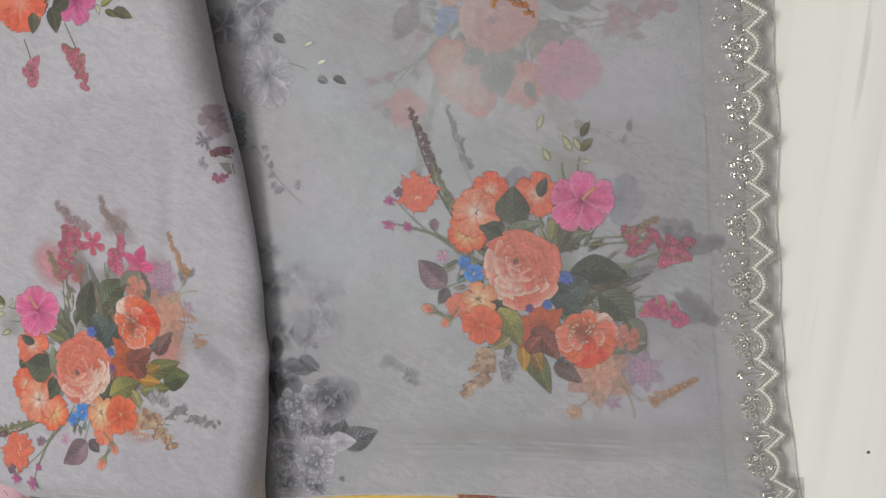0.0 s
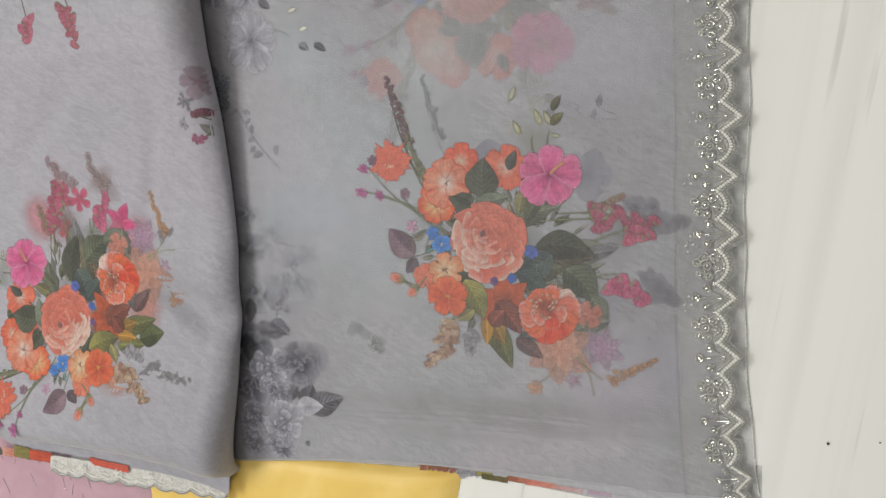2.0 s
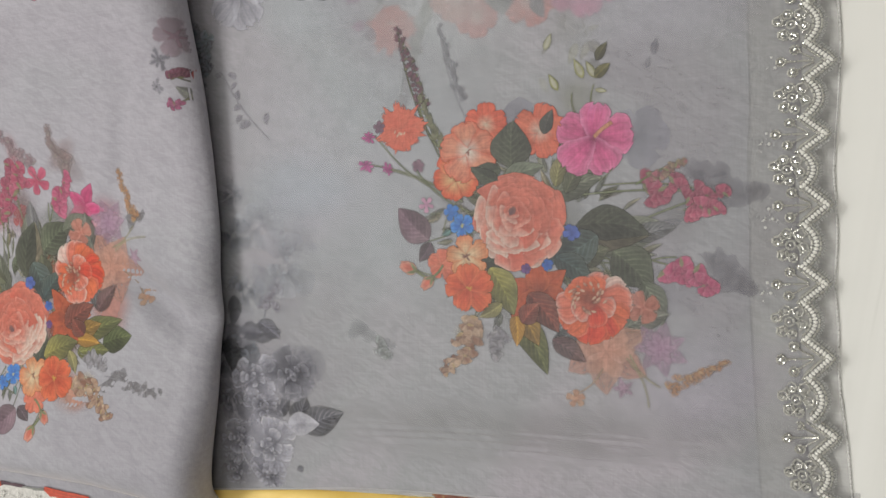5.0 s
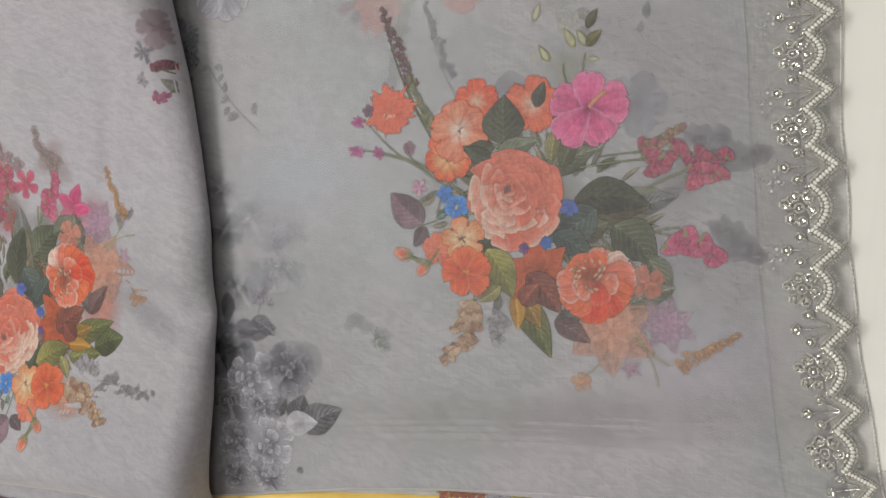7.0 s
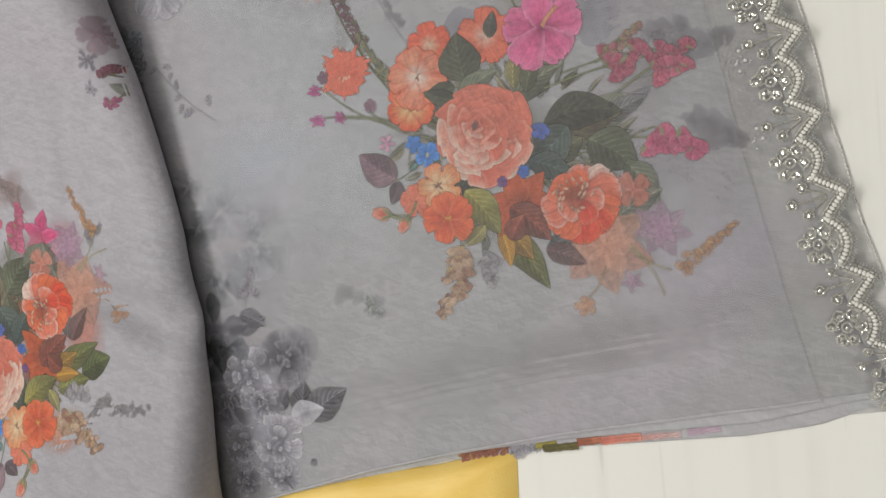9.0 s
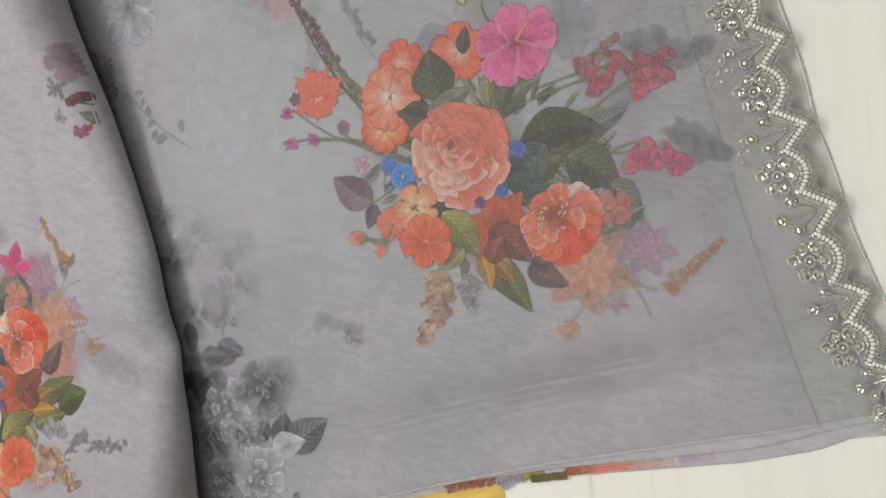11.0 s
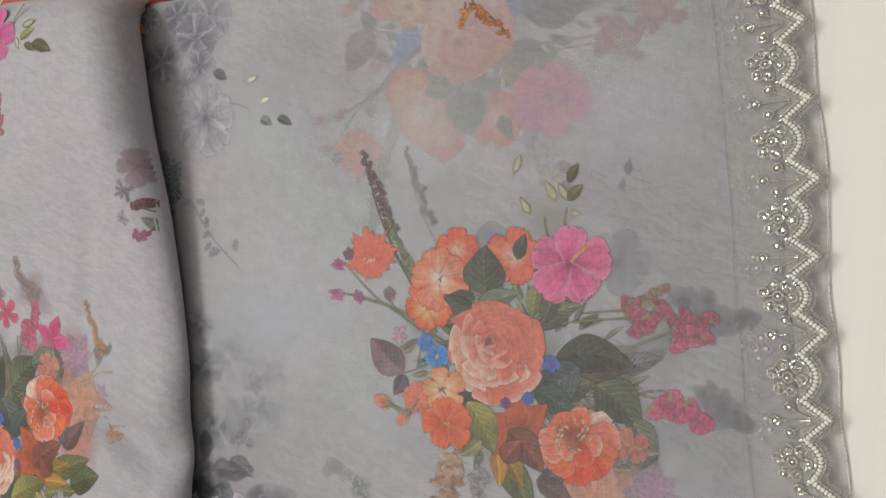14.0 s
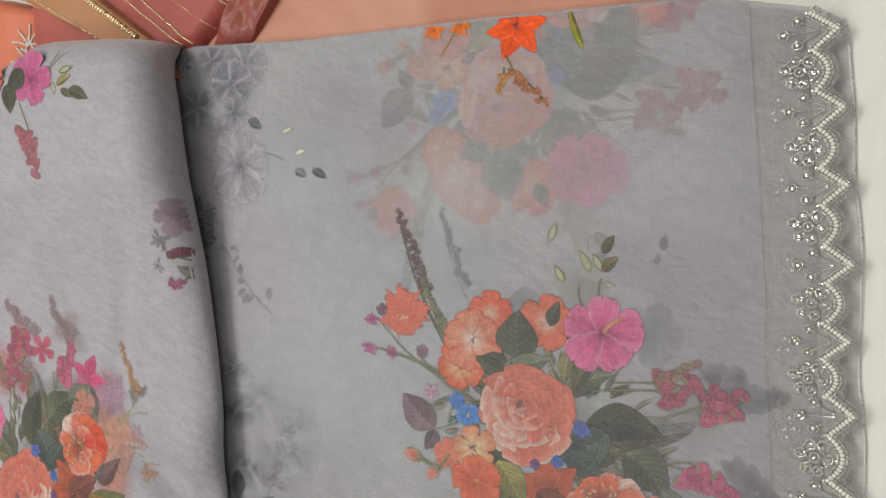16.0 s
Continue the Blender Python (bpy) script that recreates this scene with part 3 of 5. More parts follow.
def poppy(book, at, rim):
    m = Motif("printed_poppy", 0.30)
    r = math.hypot(rim[0] - at[0], rim[1] - at[1])
    coral, blush, red, flame = h("e0745c"), h("f0b4aa"), h("d8452c"), h("e4683f")
    for deg, far, w, tone, edge in ((62, 0.86, 0.95, coral, blush), (28, 1.02, 0.80, blush, h("f4c8be")), (2, 1.06, 0.72, coral, blush), (-28, 1.02, 0.80, flame, coral), (-62, 1.04, 0.72, red, flame), (-98, 1.12, 0.70, red, flame), (-135, 1.05, 0.80, flame, coral), (-172, 0.98, 0.85, coral, blush), (140, 0.80, 0.9, flame, coral), (98, 0.72, 1.0, flame, coral), (-20, 0.62, 0.8, coral, blush), (-80, 0.66, 0.8, red, coral), (-140, 0.6, 0.9, coral, blush)):
        a = radians(deg)
        q = far * r
        m.petal(at, (at[0] + q * math.cos(a), at[1] + q * math.sin(a)), w * 1.1, h("9c4234"), tone, edge, "petal", 1, 0, RND.uniform(-0.1, 0.1), 0.035, 0, 0.17, 1.7, shade=0.22, rim=1.2)
    ox, oy = at[0] - 0.16 * r, at[1] + 0.14 * r
    m.petal((ox - 0.36 * r, oy), (ox + 0.36 * r, oy), 0.9, h("7a3c2e"), h("8a4a36"), h("9a5040"), "round", 0.75, 0.6)
    for k in range(34):
        a, q = RND.uniform(0, 6.28), r * RND.uniform(0.15, 0.46)
        c = (ox + q * math.cos(a), oy + q * math.sin(a))
        m.petal(c, (c[0] + 0.14 * r * math.cos(a + 1), c[1] + 0.14 * r * math.sin(a + 1)), 0.5, h("6e4438") if k % 2 else h("d8b098"), h("d0a48c") if k % 2 else h("e0bca4"), h("8a5a48"), "round", 0.9, shade=0.08)
    book.append(m)


def stem(book, a, b, width=0.9, code="7d8468", bend=0.08, alpha=0.85):
    m = Motif("printed_stem")
    size = math.hypot(b[0] - a[0], b[1] - a[1]) or 1
    m.petal(a, b, width / size, h(code), h(code), h(code, 1.25), "strip", alpha, 0, bend, 0.02)
    book.append(m)


def sprig(book, name, base, tip, n, code, code2, green="7b8560", floret=2.6, spread=0.16, alpha=1.0, start=0.3, shape="petal"):
    """A stem with small florets crowded towards its tip."""
    m = Motif(name, soft=0.34 if alpha > 0.65 else 0.8)
    dx, dy = tip[0] - base[0], tip[1] - base[1]
    size = math.hypot(dx, dy)
    m.petal(base, tip, 0.8 / size, h(green), h(green), h(green), "strip", alpha * 0.9, 0, 0.05, 0.02)
    for k in range(n):
        u = start + (1 - start) * k / (n - 1)
        side = RND.uniform(-1, 1) * spread * size * (1.1 - 0.75 * u)
        c = (base[0] + dx * u - dy / size * side, base[1] + dy * u + dx / size * side)
        s = floret * (1.12 - 0.50 * u) * RND.uniform(0.8, 1.25)
        a = math.atan2(dy, dx) + RND.uniform(-1.1, 1.1)
        for q in range(3):
            b = a + (q - 1) * 0.9
            col = blend(h(code), h(code2), RND.random())
            if shape == "leaf":
                b = math.atan2(dy, dx) + (b - math.atan2(dy, dx)) * 0.6
            m.petal(c, (c[0] + s * math.cos(b), c[1] + s * math.sin(b)), 0.95 if shape == "petal" else 0.42, blend(col, (0.1, 0.05, 0.06), 0.3), col, blend(col, (0.95, 0.9, 0.9), 0.22), shape, alpha, 0, 0, 0.08, shade=0.2)
        if k % 3 == 0:
            b = a + RND.choice((-1.5, 1.5))
            m.petal(c, (c[0] + s * 0.9 * math.cos(b), c[1] + s * 0.9 * math.sin(b)), 0.4, h(green), h(green), h(green, 1.8), "leaf", alpha, 0, 0, 0.05)
    book.append(m)


def bud(book, base, tip, code="d9735c"):
    m = Motif("printed_bud")
    dx, dy = tip[0] - base[0], tip[1] - base[1]
    m.petal((base[0] - dx * 1.0, base[1] - dy * 1.0), base, 0.14, h("7f8862"), h("7f8862"), h("8f9872"), "strip", 0.9, 0, 0.08, 0.02)
    for s in (-0.35, 0.35, 0):
        m.petal(base, (tip[0] - dy * s * 0.4, tip[1] + dx * s * 0.4), 0.62, h("b85a48"), h(code), h("eeb0a0"), "leaf", 1, 0, 0, 0.05, shade=0.1)
    for s in (-0.5, 0.5):
        m.petal(base, (base[0] + dx * 0.5 - dy * s * 0.6, base[1] + dy * 0.5 + dx * s * 0.6), 0.35, h("6c7550"), h("7f8862"), h("8f9872"), "leaf", 1, 0, 0, 0.05)
    book.append(m)


def outline_leaf(book, base, tip, code="8a8a5c"):
    m = Motif("printed_seed_leaf")
    m.petal(base, tip, 0.45, h(code), h(code), h(code), "leaf", 0.9, 0, 0, 0.03)
    b2 = (base[0] + 0.12 * (tip[0] - base[0]), base[1] + 0.12 * (tip[1] - base[1]))
    t2 = (base[0] + 0.86 * (tip[0] - base[0]), base[1] + 0.86 * (tip[1] - base[1]))
    m.petal(b2, t2, 0.36, h("b9b9a6"), h("c4c4b4"), h("b0b095"), "leaf", 0.9, 0, 0, 0.03)
    book.append(m)


def wash(book, name, at, r, code, alpha, squash=1.0, blots=1):
    """A soft-edged stain of dye."""
    m = Motif(name, min(1.1, max(0.6, r / 20)))
    for k in range(blots):
        ox, oy = RND.uniform(-0.25, 0.25) * r, RND.uniform(-0.25, 0.25) * r
        a = RND.uniform(0, 3.14)
        q = r * RND.uniform(0.8, 1.05)
        m.petal((at[0] + ox - q * math.cos(a), at[1] + oy - q * math.sin(a)), (at[0] + ox + q * math.cos(a), at[1] + oy + q * math.sin(a)), squash, h(code), h(code), h(code), "round", alpha, 0.7, 0, 0.06)
    book.append(m)


def bouquet(b, washes=False):
    """The printed bouquet round its rose, back to front, in millimetres."""
    if washes:
        wash(b, "printed_wash", (62.0, 3.9), 17, "c7909f", 0.35)
        wash(b, "printed_wash", (64.1, -38.8), 15, "d0a0ac", 0.45)
        wash(b, "printed_wash", (51.1, -14.3), 26, "8f9288", 0.35)
        sprig(b, "printed_pale_sprig", (83.6, -14.3), (109.3, 10.5), 12, "b79aa4", "a8949c", "a0a09a", 5.0, 0.14, 0.45)
        sprig(b, "printed_pale_sprig", (77.4, -38.6), (113.1, -21.7), 14, "b89ea0", "ada0a0", "a0a09a", 5.0, 0.14, 0.35)
    # grey-green under-dye between the flowers
    wash(b, "printed_wash", (23.7, 1.3), 17, "6f7564", 0.24)
    wash(b, "printed_wash", (38.7, -20.5), 20, "666c5c", 0.24)
    wash(b, "printed_wash", (-6.8, -40.1), 15, "7c7a60", 0.24)
    wash(b, "printed_wash", (-34.7, 18.2), 13, "8d9080", 0.24)
    wash(b, "printed_wash", (-0.8, 33.1), 17, "83806c", 0.24)
    wash(b, "printed_wash", (47.1, -54.8), 16, "a89a98", 0.24)
    wash(b, "printed_wash", (69.4, 3.8), 17, "8a8c88", 0.24)
    wash(b, "printed_wash", (31.5, 54.8), 12, "b0b29c", 0.35)
    for k in range(110):
        a, f = RND.uniform(0, 6.283), RND.uniform(0.2, 1.0) ** 0.6
        p = (8 + 50 * f * math.cos(a), -6 + 42 * f * math.sin(a))
        s, d = RND.uniform(6, 12), a + RND.uniform(-0.8, 0.8)
        dull = RND.choice(("6a705c", "7c7f66", "5a6050", "8a8468", "86705c", "7e8478"))
        leaf(b, p, (p[0] + s * math.cos(d), p[1] + s * math.sin(d)), RND.uniform(0.22, 0.5), dull, RND.choice(("a4a898", "70755e", "aca488")), RND.uniform(0.45, 0.75))
    for k in range(30):
        a = RND.uniform(0, 6.283)
        p = (6 + 36 * math.cos(a), -6 + 32 * math.sin(a))
        s, d = RND.uniform(10, 20), a + RND.uniform(-0.5, 0.5)
        stem(b, p, (p[0] + s * math.cos(d), p[1] + s * math.sin(d)), 0.6, RND.choice(("8b9076", "6f7652", "7d8457")), RND.uniform(-0.1, 0.1), 0.7)
    # spike and its stem
    stem(b, (-40.0, 37.7), (-49.2, 60.6), 1.2, "80875f")
    sprig(b, "printed_spike", (-37.6, 29.6), (-58.5, 96.4), 48, "54343c", "7c3c5c", "5c6040", 3.4, 0.05, 1.0, 0.42, "leaf")
    sprig(b, "printed_fern", (-32.7, 24.6), (-47.1, 62.1), 26, "8a8f6c", "767c58", "7c835e", 4.2, 0.07, 0.8, 0.1, "leaf")
    stem(b, (-28.2, 10.0), (-73.6, 45.6), 0.8, "8b9076")
    stem(b, (-28.2, 10.0), (-76.2, 30.8), 0.8, "8b9076", -0.06)
    stem(b, (-29.8, 11.7), (-66.3, 27.9), 0.8, "8b9076", -0.03)
    stem(b, (-25.0, 5.1), (-53.2, 28.5), 0.9, "7f866a")
    stem(b, (21.5, 32.4), (17.4, 51.6), 0.6, "6f7652")
    stem(b, (36.0, 50.1), (37.2, 61.5), 0.6, "7d8457")
    stem(b, (28.3, 48.9), (27.0, 58.1), 0.6, "7d8457")
    stem(b, (24.0, 10.6), (88.3, 9.4), 0.9, "828a6c", 0.03)
    stem(b, (35.9, -11.2), (84.0, 8.0), 0.9, "828a6c", 0.02)
    stem(b, (53.9, -23.6), (71.9, -18.9), 0.8, "828a6c")
    stem(b, (-45.3, -25.9), (-56.7, -21.0), 0.7, "8a8f70")
    stem(b, (-36.1, -14.3), (-45.5, -29.2), 0.7, "8a8f70")
    stem(b, (-39.2, -6.1), (-31.6, 10.1), 0.7, "7f866a")
    # seed leaves above
    outline_leaf(b, (37.8, 59.0), (43.2, 57.8), "a3a37c")
    outline_leaf(b, (20.5, 60.0), (16.4, 68.1), "8e9152")
    outline_leaf(b, (32.4, 64.7), (28.4, 74.0), "9fa06b")
    outline_leaf(b, (37.9, 64.4), (33.9, 72.5), "9a9b6c")
    outline_leaf(b, (14.9, 79.2), (18.3, 86.8), "a9aa90")
    leaf(b, (38.7, 72.2), (43.8, 80.1), 0.5, "4e4d33", "6d6a44")
    leaf(b, (37.9, 64.4), (45.0, 70.6), 0.55, "63602f", "7c7848")
    # pink racemes
    sprig(b, "printed_pink_raceme", (39.6, 15.0), (91.9, 8.8), 16, "b84a6c", "a04864", "7f8463", 6.0, 0.10, 0.9, 0.35)
    sprig(b, "printed_pink_raceme", (54.8, 14.6), (75.6, 24.0), 12, "8f8a66", "b05a70", "7c8a5c", 3.4, 0.10, 0.9, 0.3)
    sprig(b, "printed_pink_raceme", (75.2, 2.2), (90.2, 2.0), 10, "b84668", "c25c7c", "7f8463", 6.2, 0.2, 0.9, 0.2)
    sprig(b, "printed_pink_raceme", (61.5, -20.4), (86.8, -32.4), 12, "bc4272", "cc6088", "7f8463", 6.4, 0.15, 0.9, 0.25)
    # leaves behind the flowers
    leaf(b, (14.5, 10.8), (39.7, 18.9), 0.5, "6d7462", "868c7a", 0.9)
    leaf(b, (17.8, 15.4), (23.1, 32.3), 0.45, "7f7d52", "a09a6c", 0.9)
    leaf(b, (22.5, 12.2), (32.3, 27.4), 0.45, "6b7058", "7f8468", 0.9)
    leaf(b, (45.2, -6.6), (64.8, -2.2), 0.45, "7e8572", "989d90", 0.8)
    leaf(b, (35.8, -14.3), (61.7, -11.3), 0.5, "7a816c", "8f9586", 0.8)
    leaf(b, (52.7, -9.7), (72.1, -5.3), 0.5, "8c8f92", "9a9ca0", 0.6)
    leaf(b, (25.0, -8.5), (60.0, -9.0), 0.52, "a0907c", "7c7c64", 0.9)
    leaf(b, (27.0, -3.5), (60.5, -8.5), 0.50, "565b4a", "3a4238", 0.95, 0.4, 0.10)
    leaf(b, (27.8, -20.0), (41.9, -14.3), 0.8, "575b45", "6b6f55")
    leaf(b, (44.0, -15.7), (61.1, -33.6), 0.80, "6c765e", "454d3c")
    leaf(b, (36.9, -8.1), (12.9, -20.7), 0.65, "5b6b66", "2f4346")
    leaf(b, (16.8, -17.5), (33.8, -30.0), 0.6, "34474a", "4c5f58")
    leaf(b, (56.8, -29.7), (65.3, -51.1), 0.55, "76806c", "a0a69a", 0.8)
    leaf(b, (47.1, -51.6), (68.4, -44.9), 0.55, "86907f", "b4b4ac", 0.7)
    flower(b, "printed_orange_petals", (56.5, -42.1), (63.2, -38.8), 4, "d08070", "d98c7c", "dfa090", 0.9, None, 0.7)
    # faded blossoms below
    flower(b, "printed_faded_lily", (39.1, -62.9), (39.6, -44.0), 6, "d89c88", "dda38e", "dcb0a2", 0.75, None, 0.5, "point")
    flower(b, "printed_faded_star", (63.6, -61.1), (74.0, -66.3), 7, "b892b0", "c2a2bc", "c4aac0", 0.6, None, 0.45, "point")
    flower(b, "printed_faded_star", (46.5, -80.1), (51.0, -83.6), 5, "c09ab4", "c8a8be", "c8b0c4", 0.5, None, 0.5, "point")
    leaf(b, (27.8, -52.2), (13.9, -57.4), 0.6, "8a8f92", "6d7478", 0.7)
    leaf(b, (13.9, -57.4), (29.6, -68.1), 0.55, "7f6064", "a08080", 0.7)
    stem(b, (37.4, -70.9), (22.7, -84.5), 0.8, "c0a890", 0.1, 0.6)
    flower(b, "printed_pale_trumpet", (24.3, -86.0), (27.4, -90.0), 5, "dca080", "dfab8c", "e0b498", 0.8, None, 0.6)
    sprig(b, "printed_orange_spray", (66.3, -79.1), (92.0, -67.1), 16, "dba06c", "e0ac80", "cdb488", 3.2, 0.07, 0.4, 0.0)
    stem(b, (48.3, -65.8), (57.9, -89.0), 1.2, "c0bd98", 0.1, 0.4)
    stem(b, (49.9, -64.1), (63.3, -79.2), 1.0, "c0bd98", -0.1, 0.5)
    # brown hyacinth with its grey twin
    wash(b, "printed_wash", (-27.6, -55.4), 9, "d6c08c", 0.5)
    sprig(b, "printed_brown_hyacinth", (-21.2, -48.6), (-40.9, -74.9), 22, "8f5f48", "d8bca0", "b09a70", 4.2, 0.22, 0.9, 0.05)
    sprig(b, "printed_grey_hyacinth", (-11.2, -51.6), (-15.1, -66.5), 16, "8c8c98", "c4c4cc", "b0b0b4", 4.0, 0.3, 0.6, 0.1)
    # lower leaves
    leaf(b, (-3.6, -44.9), (11.1, -74.7), 0.42, "8a8a48", "59663c")
    leaf(b, (-4.1, -40.1), (7.3, -60.8), 0.55, "c09a38", "a8803a")
    leaf(b, (-3.6, -44.9), (-3.6, -61.2), 0.5, "b98a35", "cf9a3a")
    flower(b, "printed_orange_lily", (8.2, -35.0), (10.9, -51.0), 6, "7c3a28", "b4512f", "c0603a", 0.55, None, 1.0, "point")
    leaf(b, (3.3, -35.1), (17.2, -54.1), 0.62, "8a4436", "a0584a")
    leaf(b, (-0.5, -49.7), (8.0, -39.9), 0.8, "7c3c30", "9c5040")
    leaf(b, (-21.0, -19.2), (-3.5, -22.3), 0.7, "39433a", "525a4a")
    leaf(b, (-15.4, -22.4), (-4.3, -45.9), 0.6, "a39c50", "6b7040", 1.0, 0.4)
    leaf(b, (-10.1, -40.2), (-22.1, -47.0), 0.5, "a8a468", "b8b080", 0.9)
    # upper flowers
    carnation(b, (-59.3, 47.6), (-46.2, 44.4))
    flower(b, "printed_magenta_floret", (-76.9, 44.7), (-73.3, 44.6), 6, "8a3a70", "b3488c", "bc5c98", 0.8)
    flower(b, "printed_magenta_floret", (-78.8, 30.9), (-74.5, 29.8), 6, "a8428a", "c05c9c", "c878ac", 0.8)
    flower(b, "printed_magenta_floret", (-67.4, 27.9), (-64.1, 28.8), 6, "8a3a70", "a84a88", "b45c94", 0.8)
    flower(b, "printed_plum_floret", (-70.9, 49.4), (-67.6, 50.5), 5, "5d4458", "735468", "806478", 0.8)
    flower(b, "printed_plum_floret", (-50.7, 29.0), (-47.2, 29.6), 5, "76586a", "86687a", "947888", 0.8)
    flower(b, "printed_orange_blossom", (-15.0, 46.9), (-14.6, 57.2), 5, "f0c4ac", "e5684a", "de5a3c", 1.05, None)
    flower(b, "printed_orange_blossom", (11.1, 42.0), (14.4, 53.9), 5, "eec4b4", "e07358", "dd6448", 1.0, None)
    flower(b, "printed_orange_blossom", (-31.1, 22.0), (-34.3, 11.1), 5, "ecc08c", "e0663e", "db5836", 1.05, "a86a2c")
    flower(b, "printed_orange_blossom", (-24.5, 34.6), (-25.9, 48.6), 5, "f6ded2", "ec9478", "e0603f", 1.05, "7c3c30", 1.0, "petal", 0, 0.06, 0.12)
    leaf(b, (13.0, 40.4), (17.7, 51.6), 0.55, "4c4e48", "5d5f58")
    leaf(b, (-3.0, 25.4), (-1.5, 47.9), 0.92, "5c634f", "474e3e")
    leaf(b, (-8.3, 24.6), (-23.5, 25.0), 0.6, "4f5a46", "66705a")
    leaf(b, (-9.2, 18.3), (-23.5, 26.9), 0.5, "56604c", "4a5442")
    leaf(b, (-7.8, 18.9), (12.5, 25.8), 0.5, "707d68", "8c9682", 1.0, 0.35)
    flower(b, "printed_hibiscus", (35.9, 36.7), (52.4, 38.8), 5, "9a2c66", "d2588e", "de88ae", 1.02, "84204f", 1.0, "petal", 0, 0.05, 0.1)
    stem(b, (36.6, 37.3), (45.0, 43.6), 1.8, "d89a78", 0.05)
    # the rose
    rose(b, (0.0, -0.6), (21.8, -0.8))
    # blues
    flower(b, "printed_blue_floret", (-34.2, 5.3), (-38.7, 5.3), 5, "2a5ca8", "3a78c8", "4a8ad4", 0.8)
    flower(b, "printed_blue_floret", (-28.7, -1.6), (-34.9, -2.9), 5, "2a62b4", "3d82d6", "5a9ae0", 0.9, "c8c060")
    flower(b, "printed_blue_floret", (24.7, -6.5), (28.5, -8.1), 5, "3a4c94", "4a62b0", "5c74bc", 0.9)
    flower(b, "printed_blue_floret", (12.8, -21.6), (15.4, -20.0), 5, "2a4c9c", "3a66b8", "4a78c4", 0.9)
    flower(b, "printed_violet_floret", (2.4, -23.3), (5.0, -23.2), 5, "5a3a70", "6a4884", "785694", 0.9)
    leaf(b, (-35.0, -3.8), (-39.9, -6.1), 0.6, "6d9a98", "86a8a4", 0.8)
    # left leaves and little flowers
    leaf(b, (-46.9, -8.4), (-62.3, 8.3), 0.72, "a58c98", "7c5c72", 0.95, 0.3)
    leaf(b, (-45.6, -9.7), (-52.4, -18.9), 0.7, "6a5c66", "5c4e58", 0.95)
    flower(b, "printed_lilac_floret", (-47.2, 9.4), (-44.6, 12.6), 5, "b888a8", "c898b4", "cca4bc", 0.6)
    flower(b, "printed_coral_blossom", (-39.9, -20.9), (-46.7, -17.6), 5, "d87a60", "de7058", "e08a72", 1.0, "a84c3c", 1.0, "petal", 0, 0.06, 0.1)
    flower(b, "printed_pansy", (-27.3, -16.9), (-28.9, -6.5), 5, "f0c8a4", "e89a70", "e0804e", 0.95, "6e3c34", 1.0, "petal", 0, 0.06, 0.2)
    flower(b, "printed_red_blossom", (-26.3, -32.6), (-37.9, -30.4), 5, "b8482c", "e0603a", "e4744c", 1.0, "c89a40", 1.0, "petal", 0, 0.06, 0.12)
    bud(b, (-54.0, -23.9), (-63.1, -20.0))
    bud(b, (-45.7, -26.9), (-51.6, -32.9))
    poppy(b, (33.5, -40.0), (51.4, -39.1))


def grey_shadows(b):
    """Grey twins of the coloured figures, a step aside."""
    flower(b, "printed_grey_blossom", (56.8, 36.5), (70.0, 34.2), 5, "6c6c78", "80808c", "92929e", 1.0, "5c5c68", 0.85, "petal", 0, 0.08, 0.1)
    flower(b, "printed_grey_blossom", (1.5, 50.2), (3.3, 57.8), 7, "6c6c78", "7c7c88", "8c8c98", 0.9, None, 0.8)
    sprig(b, "printed_grey_spike", (-23.3, 46.6), (-36.3, 95.3), 30, "5c5c66", "73737d", "7c7c84", 3.4, 0.06, 0.9, 0.25, "leaf")
    sprig(b, "printed_grey_raceme", (75.3, 9.7), (107.9, 9.1), 22, "62626c", "75757f", "7c7c84", 6.0, 0.12, 0.7, 0.2)
    sprig(b, "printed_grey_raceme", (72.6, 18.7), (92.7, 19.6), 12, "6c6c76", "7f7f89", "7c7c84", 5.0, 0.12, 0.66, 0.2)
    sprig(b, "printed_grey_raceme", (80.7, -17.4), (103.3, -33.6), 22, "62626c", "75757f", "7c7c84", 6.0, 0.16, 0.7, 0.2)
    leaf(b, (64.7, -6.7), (74.5, -2.3), 0.6, "7c7c86", "8c8c96", 0.8)
    leaf(b, (64.3, 72.2), (65.6, 79.5), 0.5, "63636d", "73737d", 0.85)
    leaf(b, (61.3, 66.6), (62.6, 71.8), 0.5, "73737d", "83838d", 0.8)
    sprig(b, "printed_grey_sprig", (-95.9, -55.6), (-70.3, -61.7), 8, "80868a", "8c9296", "8c9296", 5.0, 0.12, 0.6, 0.1)
    wash(b, "printed_grey_wash", (62.6, -38.9), 16, "8c8c96", 0.5)


